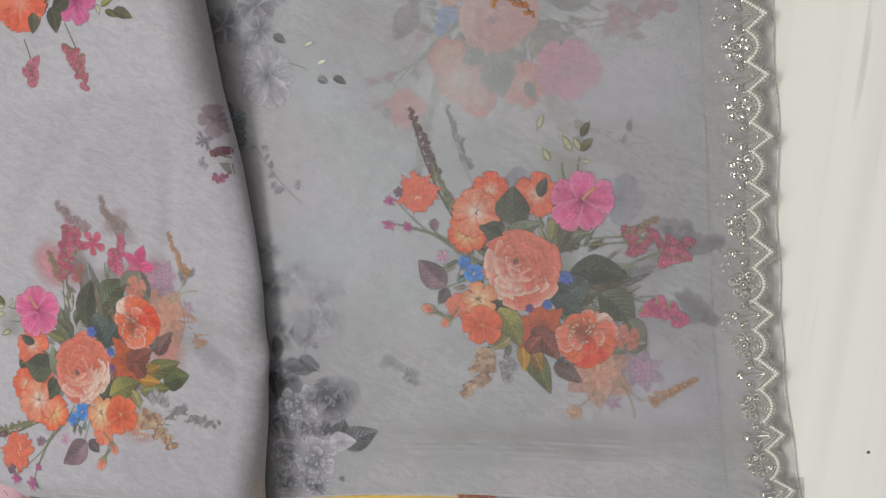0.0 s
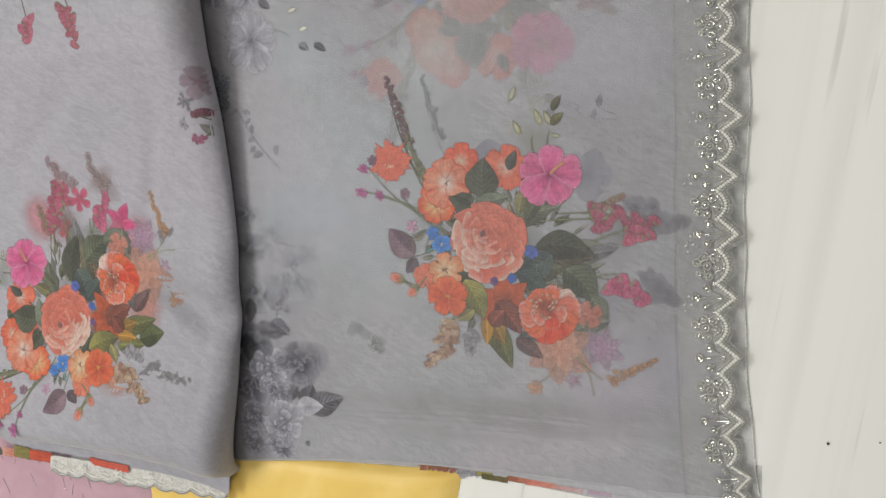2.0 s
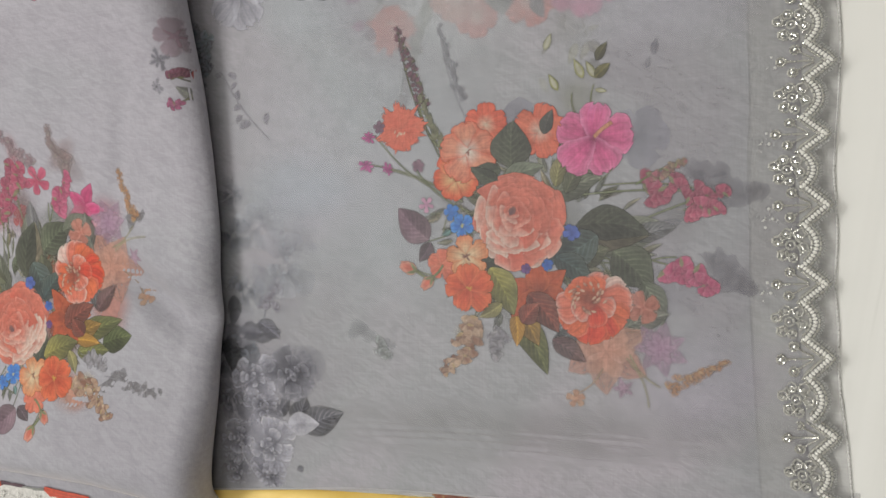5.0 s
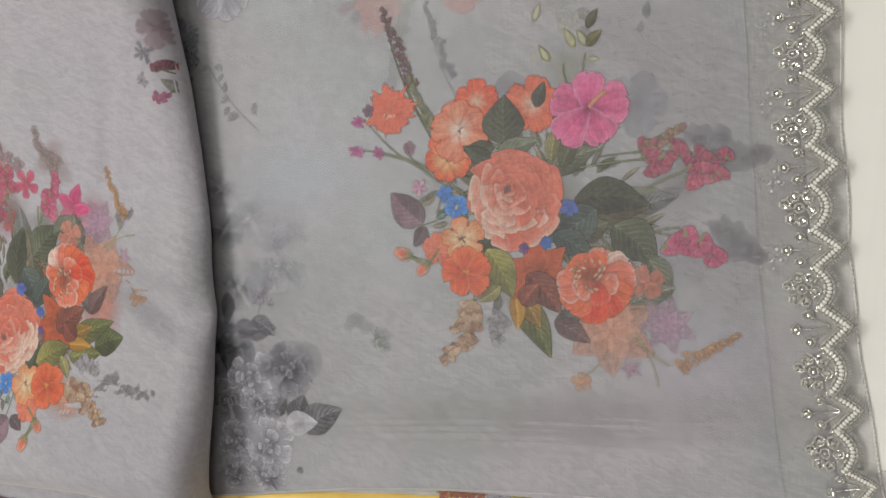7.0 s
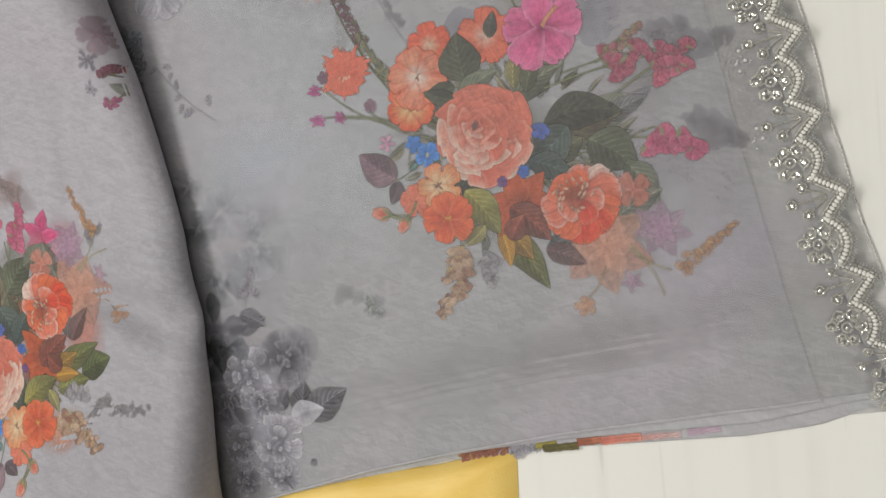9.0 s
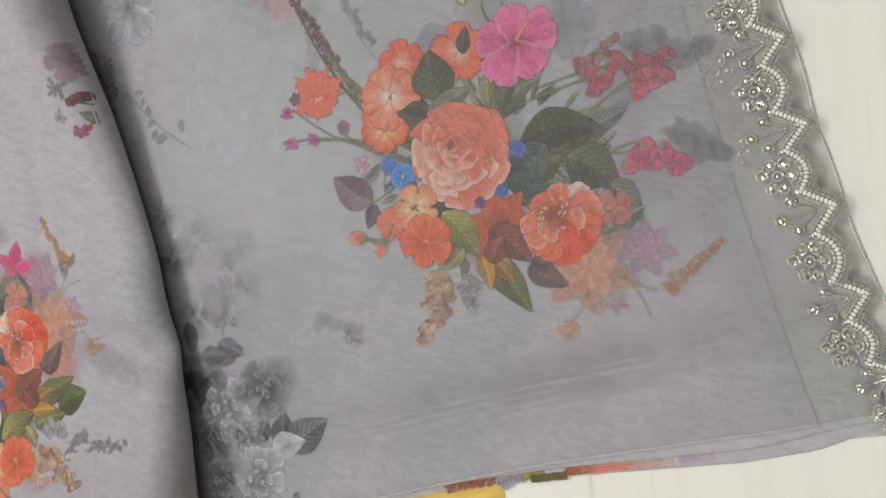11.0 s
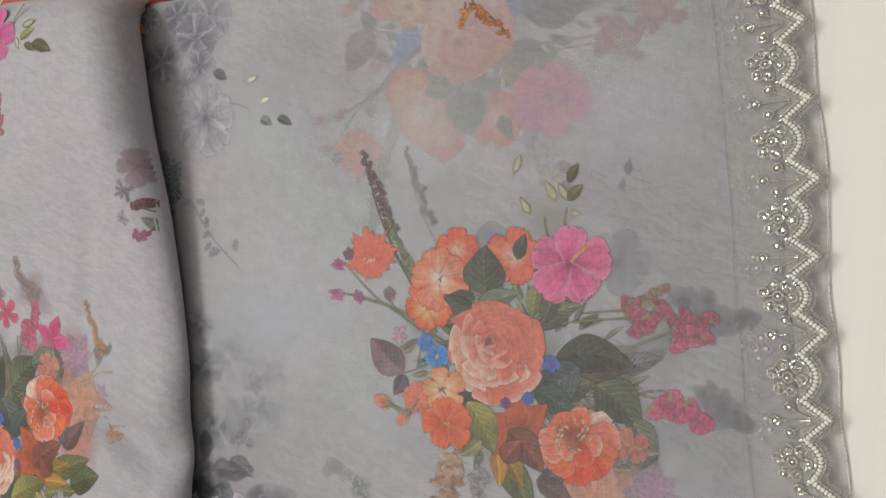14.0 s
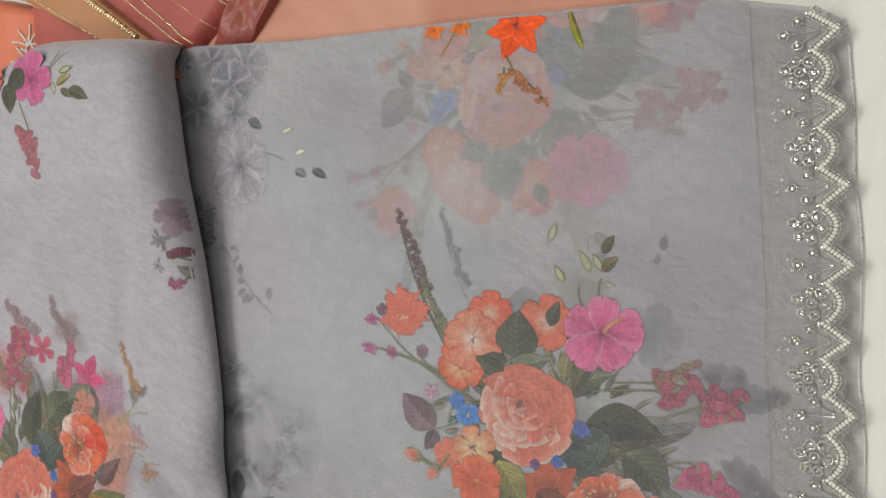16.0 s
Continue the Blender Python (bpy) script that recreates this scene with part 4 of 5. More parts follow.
def grey_clusters(b):
    """Grey blossoms printed beside the fold, near and far end."""
    def bloom(at, rim, n=6, k=0.55, code="7a7a86"):
        flower(b, "printed_grey_blossom", at, rim, n, "6c6c78", code, "b4b4bc", 0.95, None, k * 0.34, "petal", 0, 0.09, 0.12)

    wash(b, "printed_grey_wash", (-142.3, -35.5), 26, "83838f", 0.09)
    wash(b, "printed_grey_wash", (-163.7, -83.0), 30, "6c6c76", 0.09)
    wash(b, "printed_grey_wash", (-133.9, 1.2), 30, "8a8d98", 0.07)
    wash(b, "printed_grey_wash", (-166.3, 14.4), 22, "83838f", 0.07)
    sprig(b, "printed_grey_sprig", (-143.2, -47.3), (-133.4, -26.9), 14, "73737e", "85858f", "80808a", 4.0, 0.2, 0.6, 0.2)
    sprig(b, "printed_grey_sprig", (-78.5, -58.7), (-71.0, -67.0), 8, "8d9496", "9aa0a0", "8d9494", 4.0, 0.2, 0.4, 0.2)
    sprig(b, "printed_grey_sprig", (-133.4, 48.3), (-160.4, 85.4), 8, "73737e", "85858f", "80808a", 4.0, 0.2, 0.4, 0.2)
    leaf(b, (-152.6, -57.6), (-132.9, -55.0), 0.6, "6c6c76", "7a7a84", 0.6)
    leaf(b, (-147.2, -49.5), (-133.9, -59.2), 0.6, "7c7c86", "6a6a74", 0.6)
    bloom((-153.4, -84.4), (-162.7, -71.0), 7, 0.6, "83838f")
    bloom((-127.6, -76.4), (-124.5, -62.8), 8, 0.62, "62626c")
    bloom((-140.0, -79.0), (-146.1, -67.6), 6, 0.5, "9a9aa6")
    bloom((-118.6, -73.4), (-109.1, -67.7), 6, 0.6, "5c5c66")
    leaf(b, (-140.3, -102.7), (-130.9, -91.2), 0.6, "5c5c64", "6c6c74", 0.72)
    leaf(b, (-128.1, -108.7), (-120.7, -90.6), 0.75, "55555c", "62626a", 0.78)
    leaf(b, (-125.0, -109.6), (-99.7, -98.5), 0.62, "5f5f66", "72727a", 0.72)
    leaf(b, (-134.6, -107.8), (-114.9, -106.0), 0.7, "a4a4ae", "b2b2bc", 0.7, 0.05)
    bloom((-153.4, -99.5), (-142.6, -97.9), 6, 0.5, "8f8f9a")
    bloom((-148.9, -118.0), (-132.6, -114.0), 8, 0.55, "8c8c98")
    bloom((-159.5, -110.7), (-169.5, -100.4), 6, 0.5, "a4a4b0")
    bloom((-161.1, -133.2), (-151.5, -137.2), 6, 0.55, "7c7c88")
    bloom((-148.1, -137.5), (-139.4, -136.9), 6, 0.5, "8c8c98")
    bloom((-171.8, -126.0), (-175.4, -117.9), 5, 0.55, "6a6a74")
    leaf(b, (-147.4, -134.6), (-143.0, -145.4), 0.5, "5f5f68", "6f6f78", 0.6)
    def rosette(at, rim, pale, mid, deep, k):
        """A blossom of loose overlapping petals with light rims."""
        m = Motif("printed_grey_rosette")
        r = math.hypot(rim[0] - at[0], rim[1] - at[1])
        for ring, n in ((1.0, 5), (0.60, 4), (0.28, 3)):
            for q in range(n):
                a = 2 * math.pi * (q + 0.37 * ring * 4) / n + RND.uniform(-0.5, 0.5)
                s = r * ring * RND.uniform(0.8, 1.1)
                tone = RND.uniform(0.75, 1.15)
                m.petal((at[0] + 0.2 * s * math.cos(a), at[1] + 0.2 * s * math.sin(a)), (at[0] + s * math.cos(a), at[1] + s * math.sin(a)), RND.uniform(0.75, 1.15), h(deep, tone * 1.15), h(mid, tone * 1.5), h(pale, 1.6), "petal", k * 0.62, 0, RND.uniform(-0.25, 0.25), 0.06, 0, 0.16, 1.5, 0.1, rim=1.6, shade=0.22)
        b.append(m)

    rosette((-129.8, -18.7), (-110.0, -12.6), "a4a7ae", "9498a0", "868a94", 0.40)
    rosette((-143.8, 3.4), (-128.7, 8.9), "a4a7ae", "989ca4", "8c909a", 0.32)
    rosette((-115.1, -5.8), (-103.8, 0.4), "a8abb2", "9c9fa8", "9094a0", 0.17)
    rosette((-154.0, -33.4), (-142.3, -28.1), "8f929a", "7c7f88", "62656e", 0.45)
    rosette((-159.3, -2.3), (-148.8, 4.5), "85888f", "6c6f78", "52555c", 0.45)
    rosette((-159.4, 20.4), (-149.9, 22.7), "8a8d94", "74777f", "5a5d64", 0.40)
    # dark print at the fold, which also stands in for the crevice's shadow
    rosette((-165.2, -66.1), (-152.9, -54.5), "70737a", "4c4f56", "34363c", 0.70)
    rosette((-152.8, -81.5), (-137.4, -74.9), "b4b4bc", "8c8c96", "6c6c76", 0.65)
    rosette((-127.9, -77.8), (-111.3, -70.3), "8a8a92", "66666e", "4a4a52", 0.72)
    rosette((-168.2, -94.5), (-156.1, -88.6), "8c8c94", "65656d", "484850", 0.65)
    rosette((-147.6, -97.2), (-137.6, -106.0), "a0a0a8", "7c7c86", "5c5c66", 0.62)
    rosette((-147.5, -119.6), (-129.3, -114.4), "bcbcc4", "9696a0", "74747e", 0.62)
    rosette((-166.3, -117.5), (-155.7, -109.7), "b0b0b8", "8a8a94", "686872", 0.62)
    rosette((-149.5, -135.9), (-138.1, -131.1), "a4a4ac", "80808a", "60606a", 0.66)
    rosette((-170.4, -135.2), (-160.7, -131.7), "a0a0a8", "74747e", "54545e", 0.66)
    leaf(b, (-126.3, -130.9), (-130.7, -132.5), 0.9, "606068", "72727a", 0.5)
    leaf(b, (-159.0, -55.0), (-143.5, -56.1), 0.7, "5c5c64", "70707a", 0.6)
    # dark printed leaves along the fold line; their colour also deepens its shade
    leaf(b, (-167.0, -58.2), (-165.5, -78.2), 0.55, "3c3e44", "54565c", 0.7)
    leaf(b, (-161.5, -35.0), (-163.9, -52.7), 0.5, "505258", "64666c", 0.55)
    bloom((-158.7, -53.6), (-163.6, -43.7), 5, 0.35, "7c7c88")
    bloom((-122.7, -10.0), (-111.3, -3.7), 6, 0.18, "8b9098")
    bloom((-143.0, -23.5), (-134.4, -16.3), 6, 0.2, "8b9098")


def upper_prints(b):
    """Grey blossoms at the far end and the sharp orange lily over the faint bouquet."""
    def bloom(at, rim, n=6, k=0.5, code="7c7c88"):
        flower(b, "printed_grey_blossom", at, rim, 5, "63636d", code, "a8a8b2", 1.05, "55555f", k * 1.25, "petal", 0, 0.07, 0.1)

    wash(b, "printed_grey_wash", (-166.6, 172.4), 22, "77777f", 0.15)
    wash(b, "printed_grey_wash", (-176.5, 133.6), 16, "80808a", 0.15)
    bloom((-160.2, 183.8), (-169.4, 188.1), 6, 0.45, "70707a")
    bloom((-140.3, 179.7), (-127.7, 182.5), 7, 0.5, "85858f")
    bloom((-149.9, 170.5), (-137.5, 166.0), 7, 0.5, "75757f")
    bloom((-172.9, 160.9), (-165.9, 152.5), 6, 0.45, "77777f")
    bloom((-179.2, 184.8), (-173.2, 188.6), 5, 0.4, "9a9aa4")
    bloom((-149.0, 155.3), (-140.1, 152.9), 5, 0.45, "8f8f99")
    bloom((-158.7, 147.3), (-151.2, 149.5), 5, 0.35, "8a8a94")
    leaf(b, (-140.2, 150.8), (-132.4, 145.3), 0.6, "5c5c64", "6a6a72", 0.7)
    bloom((-147.8, 127.3), (-129.8, 129.7), 5, 0.5, "9a9aa4")
    leaf(b, (-103.8, 121.7), (-95.8, 116.8), 0.5, "5c5e62", "6a6c70", 0.8)
    leaf(b, (-113.9, 122.5), (-107.4, 118.6), 0.7, "7c7e84", "8a8c90", 0.6)
    outline_leaf(b, (-120.7, 142.1), (-113.7, 144.0), "9a9c9c")
    outline_leaf(b, (-113.4, 130.6), (-106.5, 132.3), "9a9c9c")
    stem(b, (-132.4, 132.9), (-120.4, 128.3), 0.5, "8a8a90", 0.05, 0.6)
    for fx, fy in ((-172.9, 99.7), (-169.6, 90.4), (-175.9, 81.5)):
        flower(b, "printed_grey_floret", (fx, fy), (fx + 4, fy + 2), 6, "5a5a64", "70707a", "85858f", 0.8, None, 0.5)
    sprig(b, "printed_grey_sprig", (-174.0, 112.0), (-169.8, 87.3), 14, "73737e", "7b8a92", "80808a", 4.4, 0.2, 0.55, 0.0)
    # the orange lily
    flower(b, "printed_orange_lily", (5.9, 177.7), (19.9, 178.7), 6, "b8401c", "cf4c1e", "d8582c", 0.58, "5c2c38", 0.96, "point", 0, 0.05, 0.14)
    leaf(b, (1.4, 184.9), (16.2, 183.9), 0.5, "d8582c", "d0481c", 0.95)
    stem(b, (0.3, 165.5), (3.9, 155.9), 0.9, "7a5c38", 0.05)
    sprig(b, "printed_orange_spray", (1.3, 158.8), (18.3, 141.4), 12, "a8662c", "8f5428", "6c5434", 2.6, 0.08, 0.95, 0.05)
    sprig(b, "printed_orange_spray", (-0.5, 159.9), (-3.4, 149.0), 6, "b8823c", "a87434", "6c5434", 2.4, 0.1, 0.9, 0.3)
    flower(b, "printed_orange_floret", (-33.7, 181.4), (-28.4, 181.4), 7, "a8501c", "cf6a2c", "d87c3c", 0.5, None, 0.9, "point")
    flower(b, "printed_orange_floret", (-20.6, 181.6), (-15.0, 180.8), 7, "a8501c", "cf6a2c", "d87c3c", 0.5, None, 0.9, "point")
    stem(b, (-16.8, 183.2), (-4.1, 183.9), 0.7, "8a7038")
    stem(b, (-22.7, 180.6), (-31.2, 169.1), 0.8, "9a7a3c", 0.03)
    leaf(b, (35.9, 163.3), (30.6, 183.7), 0.16, "9a9a38", "8a8438", 0.95)
    leaf(b, (35.1, 180.5), (40.3, 182.7), 0.5, "8a7a34", "9a8a40", 0.95)
    wash(b, "printed_pink_wash", (66.1, 174.9), 14, "cf9a90", 0.45)


def far_prints(b):
    """Scattered figures on the far end of the bundle."""
    leaf(b, (-230.2, 174.4), (-220.0, 178.5), 0.4, "8a8a4c", "a4a46a", 0.95)
    outline_leaf(b, (-227.8, 180.7), (-218.9, 182.5), "8a8a4c")
    leaf(b, (-222.4, 171.1), (-209.9, 165.0), 0.5, "55553c", "6a6a4c", 0.95)
    leaf(b, (-227.6, 171.7), (-220.7, 166.8), 0.5, "62623c", "72724c", 0.95)
    outline_leaf(b, (-232.9, 176.3), (-231.7, 169.3), "9a9a78")
    stem(b, (-238.2, 175.4), (-225.1, 191.7), 0.8, "7c7c48")
    flower(b, "printed_hibiscus", (-247.5, 179.5), (-244.1, 166.5), 5, "9a2c66", "c85692", "d07aa8", 0.9, "8e2058")
    leaf(b, (-252.1, 184.7), (-265.4, 175.6), 0.7, "4c5340", "3c4330")
    sprig(b, "printed_pink_raceme", (-257.4, 168.5), (-248.9, 129.8), 22, "b04860", "c46c84", "6c7050", 5.2, 0.12, 0.85, 0.35)
    sprig(b, "printed_pink_raceme", (-288.1, 162.6), (-285.3, 137.3), 16, "bc5070", "cc7890", "6c7050", 5.6, 0.16, 0.8, 0.5)
    flower(b, "printed_orange_blossom", (-286.7, 184.3), (-269.3, 182.2), 6, "e09080", "d4583c", "d86a50", 0.9, None)
    leaf(b, (-278.3, 177.1), (-281.3, 165.0), 0.7, "5c6348", "4a503c")
    leaf(b, (-265.2, 178.6), (-264.1, 163.1), 0.7, "3c4330", "4c5340")


def roll_prints(b):
    """Half-hidden figures at the turn of the fold."""
    flower(b, "printed_lilac_petals", (-179.5, 103.1), (-171.7, 107.9), 5, "9a8090", "a48a98", "ac94a0", 0.9, None, 0.45)
    flower(b, "printed_grey_floret", (-187.7, 91.7), (-182.7, 92.9), 6, "73737e", "83838f", "95959f", 0.8, None, 0.6)
    flower(b, "printed_grey_floret", (-192.3, 78.5), (-188.6, 76.9), 6, "73737e", "83838f", "95959f", 0.8, None, 0.4)
    leaf(b, (-171.5, 74.3), (-171.4, 94.8), 0.34, "b8402a", "c84c30", 1.0)
    sprig(b, "printed_plum_floret", (-174.0, 80.0), (-184.0, 85.0), 7, "6c2c48", "94506e", "6c7050", 3.6, 0.35, 0.8, 0.4)
    leaf(b, (-172.0, 72.0), (-182.0, 78.0), 0.55, "9a9c90", "868a80", 0.6)
    sprig(b, "printed_magenta_floret", (-175.0, 73.0), (-186.0, 68.5), 6, "a8507c", "c06a98", "7c7c5c", 3.4, 0.3, 0.8, 0.5)
    flower(b, "printed_plum_floret", (-169.5, 66.0), (-167.1, 63.0), 5, "5c2440", "7c3858", "8c4c6c", 0.85)
    stem(b, (-175.2, 80.8), (-168.6, 68.9), 0.8, "6c7050")
    leaf(b, (-169.6, 41.2), (-166.9, 49.4), 0.7, "83838f", "90909a", 0.6)
    leaf(b, (-166.4, 34.0), (-163.6, 43.5), 0.5, "4a2030", "6c2c44", 1.0)
    leaf(b, (-169.7, 20.3), (-175.1, 22.2), 0.5, "73737e", "83838f", 0.6)
    flower(b, "printed_red_blossom", (-166.5, 13.6), (-163.9, 15.1), 5, "b8402c", "d0543a", "d86a50", 0.9, None)
    leaf(b, (-165.6, 10.8), (-168.0, 7.8), 0.6, "4c5340", "5c6348")
    sprig(b, "printed_grey_smear", (-224.0, 9.2), (-213.8, 12.5), 6, "8c8c92", "9a9aa0", "90909a", 5.0, 0.2, 0.4, 0.1)



def strip_prints(b):
    """The print that shows on the folds stepping out under the bundle."""
    def bar(p, r, width, code, code2):
        m = Motif("printed_strip")
        m.petal(p, r, width * 0.95, h(code), h(code2), h(code), "strip", 1.0, 0, 0, 0.05, 0, 0.2)
        b.append(m)

    leaf(b, (-391.3, -152.1), (-381.4, -156.0), 0.7, "3f4440", "505548")
    bar((-382.8, -153.8), (-370.1, -154.2), 0.55, "d8a08c", "cf6a50")
    bar((-371.0, -152.4), (-355.3, -154.0), 0.6, "7c7430", "8f8848")
    bar((-356.4, -154.1), (-334.2, -155.1), 0.38, "d2502c", "c84424")
    bar((-335.2, -154.3), (-316.8, -155.6), 0.42, "5c4450", "6c5460")
    bar((-317.9, -155.7), (-299.8, -156.0), 0.35, "a4a8a4", "6c7068")
    bar((-300.6, -154.3), (-266.3, -157.7), 0.16, "d05238", "d8604c")


def near_prints(b):
    """The print on the lower folds that step out along the near edge."""
    def bar(p, r, width, code, code2, a=1.0):
        m = Motif("printed_strip")
        m.petal(p, r, width * 1.05, h(code), h(code2), h(code2), "strip", a, 0, 0, 0.06, 0, 0.25)
        b.append(m)

    sprig(b, "printed_brown_hyacinth", (-53.8, -142.4), (-27.8, -142.9), 14, "8a4c34", "7c4c3c", "8c7050", 3.6, 0.06, 0.95, 0.0)
    sprig(b, "printed_grey_hyacinth", (-27.9, -143.7), (-15.5, -144.8), 8, "85858f", "95959f", "90909a", 3.4, 0.1, 0.7, 0.0)
    bar((-15.2, -143.2), (-5.1, -143.8), 0.4, "8a8448", "7c7440")
    bar((-12.1, -145.7), (4.5, -147.0), 0.2, "4c4c30", "5c5438")
    bar((4.3, -145.4), (15.3, -146.0), 0.3, "7c4c3c", "9a6450")
    bar((15.2, -146.6), (33.1, -147.5), 0.2, "b8685c", "c88878", 0.8)
    bar((33.0, -148.0), (50.2, -149.4), 0.16, "c89088", "b8a0a0", 0.6)
    bar((52.7, -149.1), (67.0, -149.7), 0.2, "b090a8", "b8a0b0", 0.5)


def bundle_stains(b):
    """Soft watery dye round the bouquet on the bundle."""
    wash(b, "printed_pink_wash", (-314.5, 17.1), 19, "dc9aa4", 0.55, 0.9, 2)
    wash(b, "printed_pink_wash", (-232.2, 11.1), 17, "dca0b0", 0.55, 1.0, 2)
    wash(b, "printed_pink_wash", (-293.3, 49.3), 13, "d6a4ac", 0.5, 0.45)
    wash(b, "printed_pink_wash", (-288.8, 45.9), 10, "cf98a4", 0.4, 0.5)
    wash(b, "printed_brown_wash", (-258.7, 49.7), 15, "b49c9c", 0.45, 0.5)
    wash(b, "printed_brown_wash", (-253.5, 41.7), 14, "ad9c9c", 0.4, 0.6)
    wash(b, "printed_green_wash", (-265.1, 16.6), 13, "8f978c", 0.5, 0.6)
    wash(b, "printed_green_wash", (-291.1, 19.3), 12, "8f978c", 0.45, 0.7)
    wash(b, "printed_green_wash", (-352.2, -18.9), 14, "98a098", 0.4, 0.7)
    wash(b, "printed_salmon_wash", (-229.2, -39.8), 17, "dc9484", 0.5, 0.7, 2)
    wash(b, "printed_salmon_wash", (-248.1, -84.4), 15, "dca088", 0.6, 0.7, 2)
    wash(b, "printed_rust_wash", (-269.9, -19.2), 20, "a8624c", 0.8, 0.9, 3)
    wash(b, "printed_rust_wash", (-260.9, -51.4), 18, "a05444", 0.8, 0.9, 2)
    wash(b, "printed_rust_wash", (-336.4, -57.0), 22, "d8694c", 0.7, 0.8, 2)
    wash(b, "printed_green_wash", (-273.1, -68.0), 15, "6e7044", 0.8, 0.8, 2)
    sprig(b, "printed_grey_sprig", (-230.4, -76.8), (-194.4, -85.4), 14, "8a8a90", "98989e", "8e8e94", 4.0, 0.12, 0.4, 0.0)
    wash(b, "printed_grey_wash", (-366.0, -1.9), 13, "8c8e98", 0.45, 0.7)
    wash(b, "printed_grey_wash", (-384.4, -44.9), 13, "8c8e98", 0.45, 0.7)
    for p, q, w, c, d in (((-233.0, -58.9), (-213.7, -54.5), 0.8, "5c6a3c", "6c7a48"), ((-250.4, -64.2), (-228.7, -62.8), 0.6, "8a8e50", "747a40"), ((-273.1, -13.2), (-289.8, -6.9), 0.9, "3a463c", "55604c"), ((-250.8, -11.3), (-251.4, 2.5), 0.95, "55603c", "475236"), ((-264.6, -5.2), (-264.5, 6.7), 0.6, "66724c", "55603c"), ((-299.2, -19.1), (-292.3, -6.9), 0.5, "5c6650", "6c7660"), ((-348.3, -46.6), (-323.1, -39.9), 0.8, "55604a", "6a745a"), ((-280.6, -68.2), (-268.5, -59.7), 0.8, "4a5438", "6a7048")):
        leaf(b, p, q, w, c, d, 0.95)
    flower(b, "printed_pink_bud", (-243.8, 16.8), (-238.5, 28.3), 5, "b83468", "d44c84", "dc74a0", 0.6, None, 0.95, "leaf")
    flower(b, "printed_pink_bud", (-275.6, 33.5), (-269.8, 39.6), 5, "b0405c", "c85878", "d67a94", 0.7, None, 0.9)
    flower(b, "printed_red_bud", (-290.4, 13.3), (-283.4, 13.1), 5, "a03438", "c04848", "cc6660", 0.8, None, 0.9)



def lay_book(book, parent, surface, turn, level, step=2.5e-6, material=None, tint=None, inside=None):
    """Lays each motif just above those that it overlaps."""
    laid = []
    for m in book:
        flat = m.paint()[0]
        (x0, y0), (x1, y1) = flat.min(axis=0), flat.max(axis=0)
        at = max([level] + [high for (a, c, d, e), high in laid if a < x1 and x0 < c and d < y1 and y0 < e])
        m.lay(parent, surface, turn, at, material, tint, inside)
        laid.append(((x0, x1, y0, y1), at + step))


def on_panel(x, y):
    return bottom_line(x) + 0.0008 < y < top_line(x) - 0.0012 and x < lace_line(y)


def on_roll(x, y):
    return roll_low(x) + 0.004 < y < roll_high(x) - 0.004 and roll_left(y) < x < fold_line(y)


def faded(c):
    return tuple(v * 0.71 for v in blend(c, (0.38, 0.37, 0.39), 0.28))


def settled(c):
    return tuple(v * 0.70 for v in blend(c, (0.34, 0.31, 0.31), 0.14))


def darker(c):
    return tuple(np.minimum(1.0, v * 1.12) for v in c)


def placed(x, y, degrees=0.0, flip=1, scale=1.0):
    c, s = math.cos(radians(degrees)), math.sin(radians(degrees))

    def turn(u, v):
        v *= flip
        return x + (c * u - s * v) * scale / 1000, y + (s * u + c * v) * scale / 1000
    return turn


MAIN = []
bouquet(MAIN)
lay_book(MAIN, saree, panel_z, placed(0.0012, 0.0008), 9e-5, tint=faded, inside=on_panel)

# the same bouquet on the layer below, mirrored by the fold
lay_book(MAIN, saree, lambda x, y: panel_z(x, y) * 0.9417, placed(-0.0013, 0.1465, 0, -1), 6e-5, tint=faded, inside=on_panel)

# grey shadow prints on the layer below
SHADE = []
grey_shadows(SHADE)
lay_book(SHADE, saree, panel_z, placed(0.0012, 0.0008), 5e-5, material=M_DYE_SOFT, tint=lambda c: tuple(np.minimum(1.0, v * 1.2) for v in c), inside=on_panel)

GROUND = []
# pale print washes; the two dark ones at y -105 paint the sag's shade
for gx, gy, r, code, k, squash in ((-85, 55, 75, "bcc5cc", 0.22, 0.9), (-78, -5, 55, "bcc5cc", 0.18, 0.8), (-105, 120, 40, "c0c8d0", 0.22, 0.7), (-30, 105, 48, "c6ccd0", 0.22, 0.6), (70, 100, 50, "bcb8c8", 0.18, 0.7), (84, -75, 46, "b0a8bc", 0.18, 0.6), (-30, -106, 95, "84827f", 0.16, 0.2), (60, -104, 85, "848284", 0.14, 0.2), (-120, 20, 40, "b4c0cc", 0.22, 0.6)):
    m = Motif("printed_pale_wash", 1.1)
    m.petal((gx - r, gy), (gx + r, gy), squash, h(code), h(code), h(code), "round", k, 0.7)
    GROUND.append(m)
lay_book(GROUND, saree, panel_z, placed(0, 0), 2.2e-5, inside=on_panel)

GREYS = []
grey_clusters(GREYS)
lay_book(GREYS, saree, panel_z, placed(0, 0), 5e-5, tint=darker, inside=on_panel)

TOPS = []
upper_prints(TOPS)
lay_book(TOPS, saree, panel_z, placed(0, 0), 5e-5, inside=on_panel)

